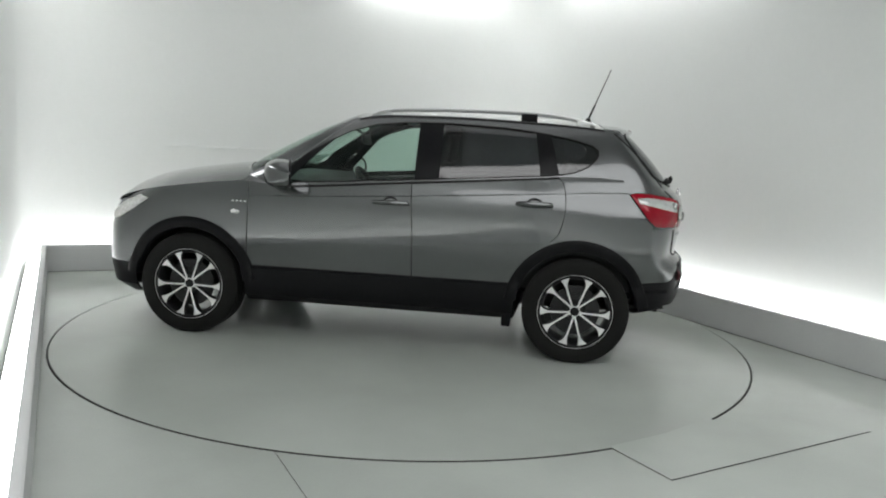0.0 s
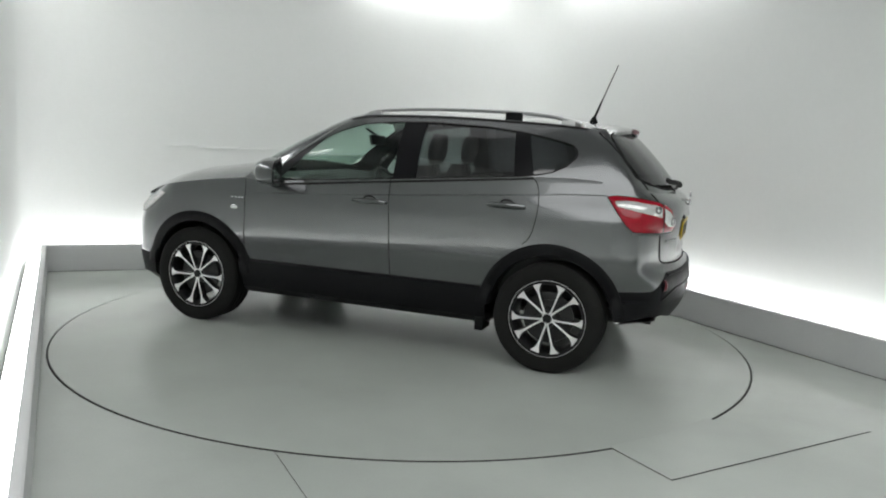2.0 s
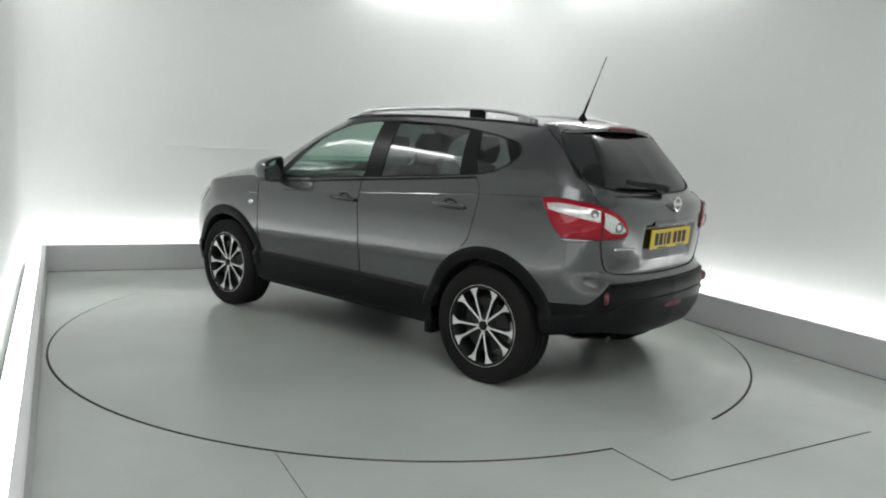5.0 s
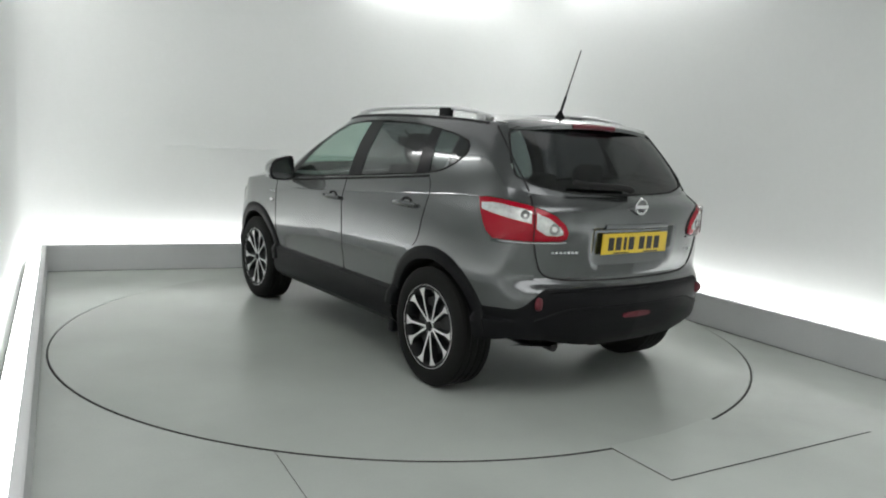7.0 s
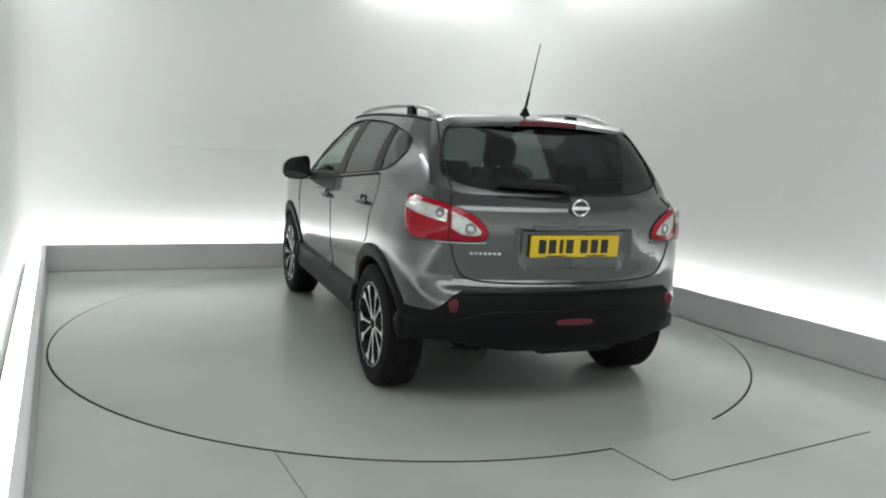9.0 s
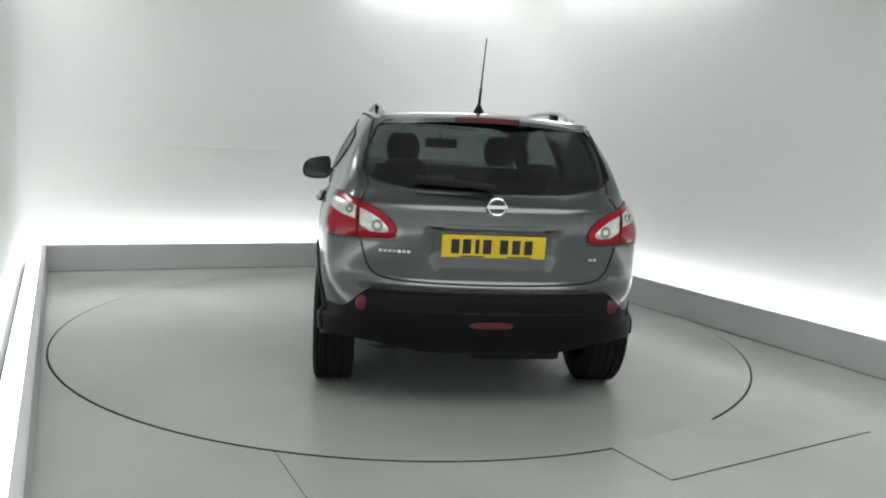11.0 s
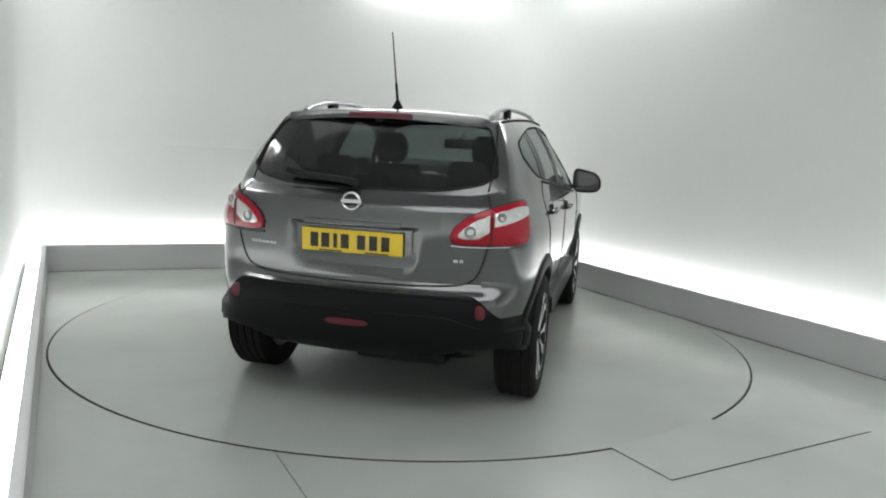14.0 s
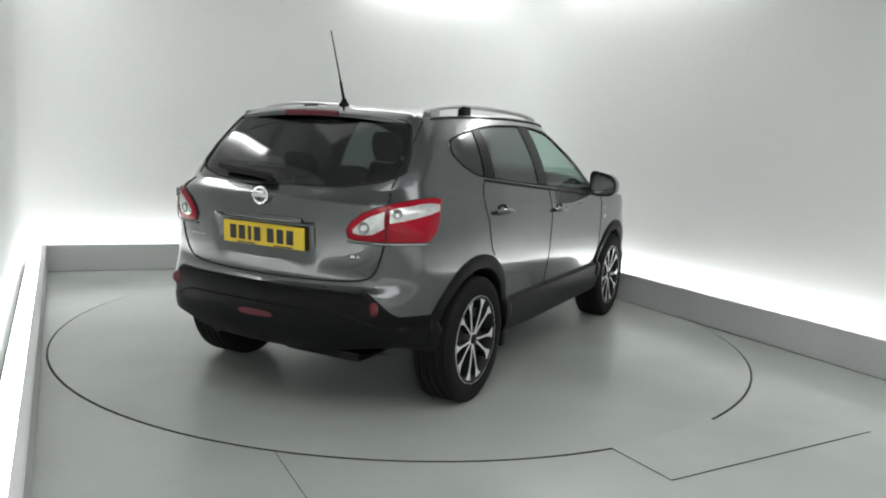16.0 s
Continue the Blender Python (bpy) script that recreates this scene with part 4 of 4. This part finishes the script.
def build_sides():
    for s in (1, -1):
        for xc, z in ((-.075, .981), (-1.012, 1.024)):
            # bowl behind the handle, then the bar
            bm = revolve([(0, -.006), (.035, -.004), (.047, .003), (.050, .006), (.050, -.01)], 24)
            p = skin(arc_x(xc), z + .002, -.002)
            bowl = part("handle_bowl", bm, GAP, car)
            bowl.matrix_basis = Matrix.Translation((p.x + .0, p.y * s, p.z)) @ Matrix.Diagonal((1.0, s, .75, 1))
            bm = bmesh.new()
            pts, rad = [], []
            for i in range(13):
                u = i / 12
                q = skin(arc_x(xc + .115 - .23 * u), z, .012 + .022 * math.sin(math.pi * u) ** .6)
                pts.append((q.x, q.y * s, z + .004 * math.sin(math.pi * u))), rad.append(.013 + .003 * math.sin(math.pi * u))
            tube(bm, pts, rad, 8, flat=1.0)
            part("door_handle", bm, PAINT, car)
        # mirror
        bm = bmesh.new()
        rows = []
        prof = [(.755, .18), (.745, .62), (.715, .88), (.67, 1.0), (.62, 1.0), (.585, .97), (.575, .93)]
        cy, cz = .970, 1.130
        for x, k in prof:
            ring = []
            for i in range(24):
                a = 2 * math.pi * i / 24
                c, q = math.cos(a), math.sin(a)
                ring.append((x - .04 * (math.copysign(abs(c) ** .7, c) * k), (cy + .112 * k * math.copysign(abs(c) ** .55, c)) * s, cz + (.086 * k * math.copysign(abs(q) ** .62, q)) * (1 - .30 * c) - .016 * c * k))
            rows.append(ring)
        vr = grid(bm, rows, close_v=True)
        bm.faces.new(vr[0])
        mirror = part("door_mirror", bm, PAINT, car, "grey door mirror housing")
        bm = bmesh.new()
        x, k = .582, .92
        ring = [bm.verts.new((x - .04 * (math.copysign(abs(math.cos(a)) ** .7, math.cos(a)) * k), (cy + .112 * k * math.copysign(abs(math.cos(a)) ** .55, math.cos(a))) * s,
                              cz + .086 * k * math.copysign(abs(math.sin(a)) ** .62, math.sin(a)) * (1 - .30 * math.cos(a)) - .016 * math.cos(a) * k)) for a in [2 * math.pi * i / 24 for i in range(24)]]
        bm.faces.new(ring)
        rim = [v.co.copy() for v in ring]
        part("mirror_glass", bm, CHROME, mirror, "mirror glass", smooth=False)
        edge_bar("mirror_bezel", rim, .009, PLASTIC, mirror, closed=True, label="black mirror bezel")
        bm = bmesh.new()
        tube(bm, [(.66, .80 * s, 1.075), (.665, .86 * s, 1.085), (.67, .94 * s, 1.10)], [.045, .034, .04], 10, flat=.6)
        part("mirror_foot", bm, PLASTIC, mirror)
        # roof rail
        rail = catmull([(.13, .575, 1.545), (.02, .572, 1.580), (-.20, .568, 1.597), (-.60, .558, 1.606), (-.95, .550, 1.602), (-1.18, .546, 1.585), (-1.34, .545, 1.555), (-1.38, .545, 1.540)], 6)
        bm = bmesh.new()
        tube(bm, [(p[0], p[1] * s, p[2]) for p in rail], .016, 10, flat=.75)
        railob = part("roof_rail", bm, SATIN, car, "satin silver roof rail")
        for x, y, z in ((.04, .575, 1.56), (-.94, .555, 1.585), (-1.30, .548, 1.55)):
            bm = bmesh.new()
            L = .055 if x == -.94 else .045
            box(bm, x - L, x + L, (y - .016) * 1, (y + .018) * 1, z - .045, z + .018, .008)
            if s < 0:
                bmesh.ops.transform(bm, matrix=Matrix.Diagonal((1, -1, 1, 1)), verts=bm.verts[:])
            part("rail_foot", bm, PLASTIC if x == -.94 else SATIN, railob)
        # small chrome wing badge and repeater
        p = skin(arc_x(.985), .862, .004)
        bm = revolve([(0, .006), (.024, .004), (.032, -.002), (.032, -.01)], 20)
        ob = part("side_repeater", bm, CHROME, car, "small bright side repeater")
        ob.matrix_basis = Matrix.Translation((p.x, p.y * s, p.z)) @ Matrix.Diagonal((1, s, .55, 1))
        for i in range(4):
            q = skin(arc_x(1.0 - .028 * i), .935, .002)
            bm = bmesh.new()
            box(bm, q.x - .008, q.x + .008, (q.y - .002), (q.y + .001), q.z - .005, q.z + .005, .001)
            if s < 0:
                bmesh.ops.transform(bm, matrix=Matrix.Diagonal((1, -1, 1, 1)), verts=bm.verts[:])
            part("lettering_bar", bm, SATIN, car, "small silver bar", smooth=False)
        # mud flap before the rear wheel
        bm = bmesh.new()
        box(bm, -.90, -.84, .70 * s if s > 0 else -.86, .86 if s > 0 else -.70, .205, .30, .012)
        part("mud_flap", bm, PLASTIC, car)
    # aerial
    bm = revolve([(0, .035), (.012, .034), (.020, .015), (.030, 0), (.030, -.02)], 16, "z")
    foot = part("aerial_foot", bm, PLASTIC, car, "black roof aerial foot")
    foot.matrix_basis = pose(-1.36, 0, 1.578)
    bm = bmesh.new()
    b, t = Vector((0, 0, .02)), Vector((-.140, 0, .388))
    tube(bm, [b, b.lerp(t, .28), b.lerp(t, .30), b.lerp(t, .65), t], [.0085, .0075, .0042, .0036, .0030], 8)
    part("aerial_rod", bm, PLASTIC, foot)


def build_inside():
    # floor pan
    bm = bmesh.new()
    rows = []
    for x, w, z in ((-1.93, .55, .34), (-1.72, .60, .30), (-1.70, .50, .29), (-.95, .50, .29), (-.92, .80, .26), (.92, .80, .26), (.95, .50, .27), (1.70, .50, .27), (1.72, .60, .25), (2.0, .5, .25)):
        rows.append([(x, -w, z), (x, w, z)])
    grid(bm, rows)
    part("underbody", bm, PLASTIC, car, smooth=False)
    bm = bmesh.new()
    rows = []
    for x, w, z in ((-1.95, .55, .72), (-1.0, .50, .72), (-.95, .78, .45), (.85, .78, .42), (.95, .78, 1.0)):
        rows.append([(x, -w, z), (x, w, z)])
    grid(bm, rows)
    part("cabin_floor", bm, TRIM, car, smooth=False)
    bm = bmesh.new()
    rows = []
    for k, (b, r) in enumerate(GREEN):
        if r.y > .02:
            rows.append([(r.x * .985 - .0, r.y * .965 * f, r.z - .018 + .03 * min(1, r.y / .5) ** 2 * (1 - f * f)) for f in np.linspace(-1, 1, 9)])
    grid(bm, rows)
    part("headliner", bm, LINER, car)
    for s in (1, -1):
        bm = bmesh.new()
        rows = []
        for x in np.arange(-1.70, .80, .08):
            a = arc_x(x)
            p = skin(a, top_z(a))
            rows.append([(x, (p.y - .035) * s, p.z - .012), (x, (p.y - .07) * s, p.z - .03), (x, (p.y - .09) * s, .80), (x, (p.y - .10) * s, .45)])
        grid(bm, rows)
        part("door_lining", bm, TRIM, car)
    # dashboard
    bm = bmesh.new()
    rows = []
    for i in range(15):
        y = -.76 + 1.52 * i / 14
        rows.append([(.96, y, 1.10), (.75, y, 1.115 - .02 * (y / .7) ** 2), (.58, y, 1.09 + (.02 if .2 < y < .55 else 0) * 1), (.50, y, 1.03), (.48, y, .90), (.60, y, .70)])
    grid(bm, rows)
    part("dashboard", bm, TRIM, car)
    # steering wheel on the right, as the driver sits there
    bm = bmesh.new()
    m = pose(.36, -.36, .98, 0, -62, 0)
    tube(bm, [m @ Vector((.185 * math.cos(2 * math.pi * k / 28), .185 * math.sin(2 * math.pi * k / 28), 0)) for k in range(28)], .016, 8, True)
    wheelr = part("steering_wheel", bm, TRIM, car)
    bm = bmesh.new()
    box(bm, -.05, .17, -.02, .02, -.02, .0, .006, m)
    box(bm, -.03, .03, -.17, .17, -.02, .0, .006, m)
    box(bm, -.07, .07, -.08, .08, -.04, .01, .015, m)
    part("steering_spokes", bm, TRIM, wheelr)

    def seat_back(name, x, y, w, h, lean, z0, parent):
        bm = bmesh.new()
        rows = []
        for i in range(13):
            u = i / 12
            ww = w * (1 - .22 * u ** 3) * (.94 + .06 * math.sin(math.pi * min(1, u * 1.6)))
            d = .065 * (1 - .35 * u) * (1 if 0 < i < 12 else .35)
            xx, zz = x - math.tan(radians(lean)) * h * u, z0 + h * u
            ring = []
            for k in range(20):
                a = 2 * math.pi * k / 20
                c, q = math.cos(a), math.sin(a)
                ring.append((xx + d * math.copysign(abs(c) ** .6, c) + .03 * (abs(q) ** 3), y + ww * math.copysign(abs(q) ** .5, q), zz))
            rows.append(ring)
        vr = grid(bm, rows, close_v=True)
        bm.faces.new(vr[0]), bm.faces.new(vr[-1])
        return part(name, bm, SEATCLOTH, parent, sharp=60)

    def headrest(x, y, z, w, h, parent):
        bm = bmesh.new()
        rows = []
        for i in range(9):
            u = i / 8
            k = math.sin(math.pi * (.06 + .88 * u)) ** .28
            ring = []
            for j in range(16):
                a = 2 * math.pi * j / 16
                c, q = math.cos(a), math.sin(a)
                ring.append((x - .03 * u + .045 * k * math.copysign(abs(c) ** .7, c), y + w * k * math.copysign(abs(q) ** .55, q), z + h * u))
            rows.append(ring)
        vr = grid(bm, rows, close_v=True)
        bm.faces.new(vr[0]), bm.faces.new(vr[-1])
        for yy in (-.05, .05):
            tube(bm, [(x, y + yy, z - .07), (x, y + yy, z + .03)], .007, 6)
        part("headrest", bm, SEATCLOTH, parent, sharp=60)

    for y in (.345, -.345):
        seat = seat_back("front_seat", -.12, y, .245, .60, 16, .62, car)
        headrest(-.325, y, 1.235, .118, .205, seat)
        bm = bmesh.new()
        box(bm, -.14, .36, y - .25, y + .25, .48, .66, .05)
        part("seat_cushion", bm, SEATCLOTH, seat)
    bench = seat_back("rear_seat", -1.02, 0, .66, .56, 18, .62, car)
    for y in (.40, 0, -.40):
        headrest(-1.225, y, 1.150 if y else 1.140, .125 if y else .10, .14 if y else .09, bench)
    bm = bmesh.new()
    box(bm, -1.05, -.52, -.64, .64, .48, .67, .05)
    part("seat_cushion", bm, SEATCLOTH, bench)
    # inside mirror and parcel shelf
    bm = bmesh.new()
    box(bm, -.012, .012, -.125, .125, -.038, .038, .012, pose(.30, 0, 1.375, 0, 12, 0))
    tube(bm, [(.31, 0, 1.41), (.40, 0, 1.46)], .010, 8)
    part("rear_view_mirror", bm, TRIM, car)
    bm = bmesh.new()
    box(bm, -1.88, -1.22, -.56, .56, 1.05, 1.075, .006)
    part("parcel_shelf", bm, TRIM, car)


build_body()
build_gaps()
build_arches()
for wx in (-AXLE, AXLE):
    for side in (1, -1):
        build_wheel(wx, side)
build_lamps()
build_tail_details()
build_sides()
build_inside()


# ---------- the turn of the table ----------
HEAD0, HEAD1, HEAD2, HEAD3 = 170.6372, -6.74183, -0.010187, -0.000062   # heading of the car in degrees over time
CAR_X, CAR_Y = 0.1182, -0.2422                            # where the car stands on the table


def motions():
    rows, disc = [], []
    for i in range(33):
        t = i * 0.5
        a = HEAD0 + HEAD1 * t + HEAD2 * t * t + HEAD3 * t ** 3
        m = pose(0, 0, 0, 0, 0, a)
        rows.append((t, m @ pose(CAR_X, CAR_Y, 0)))
        disc.append((t, pose(0, 0, 0, 0, 0, a)))
    walk(car, rows)
    walk(turntable, disc)


motions()
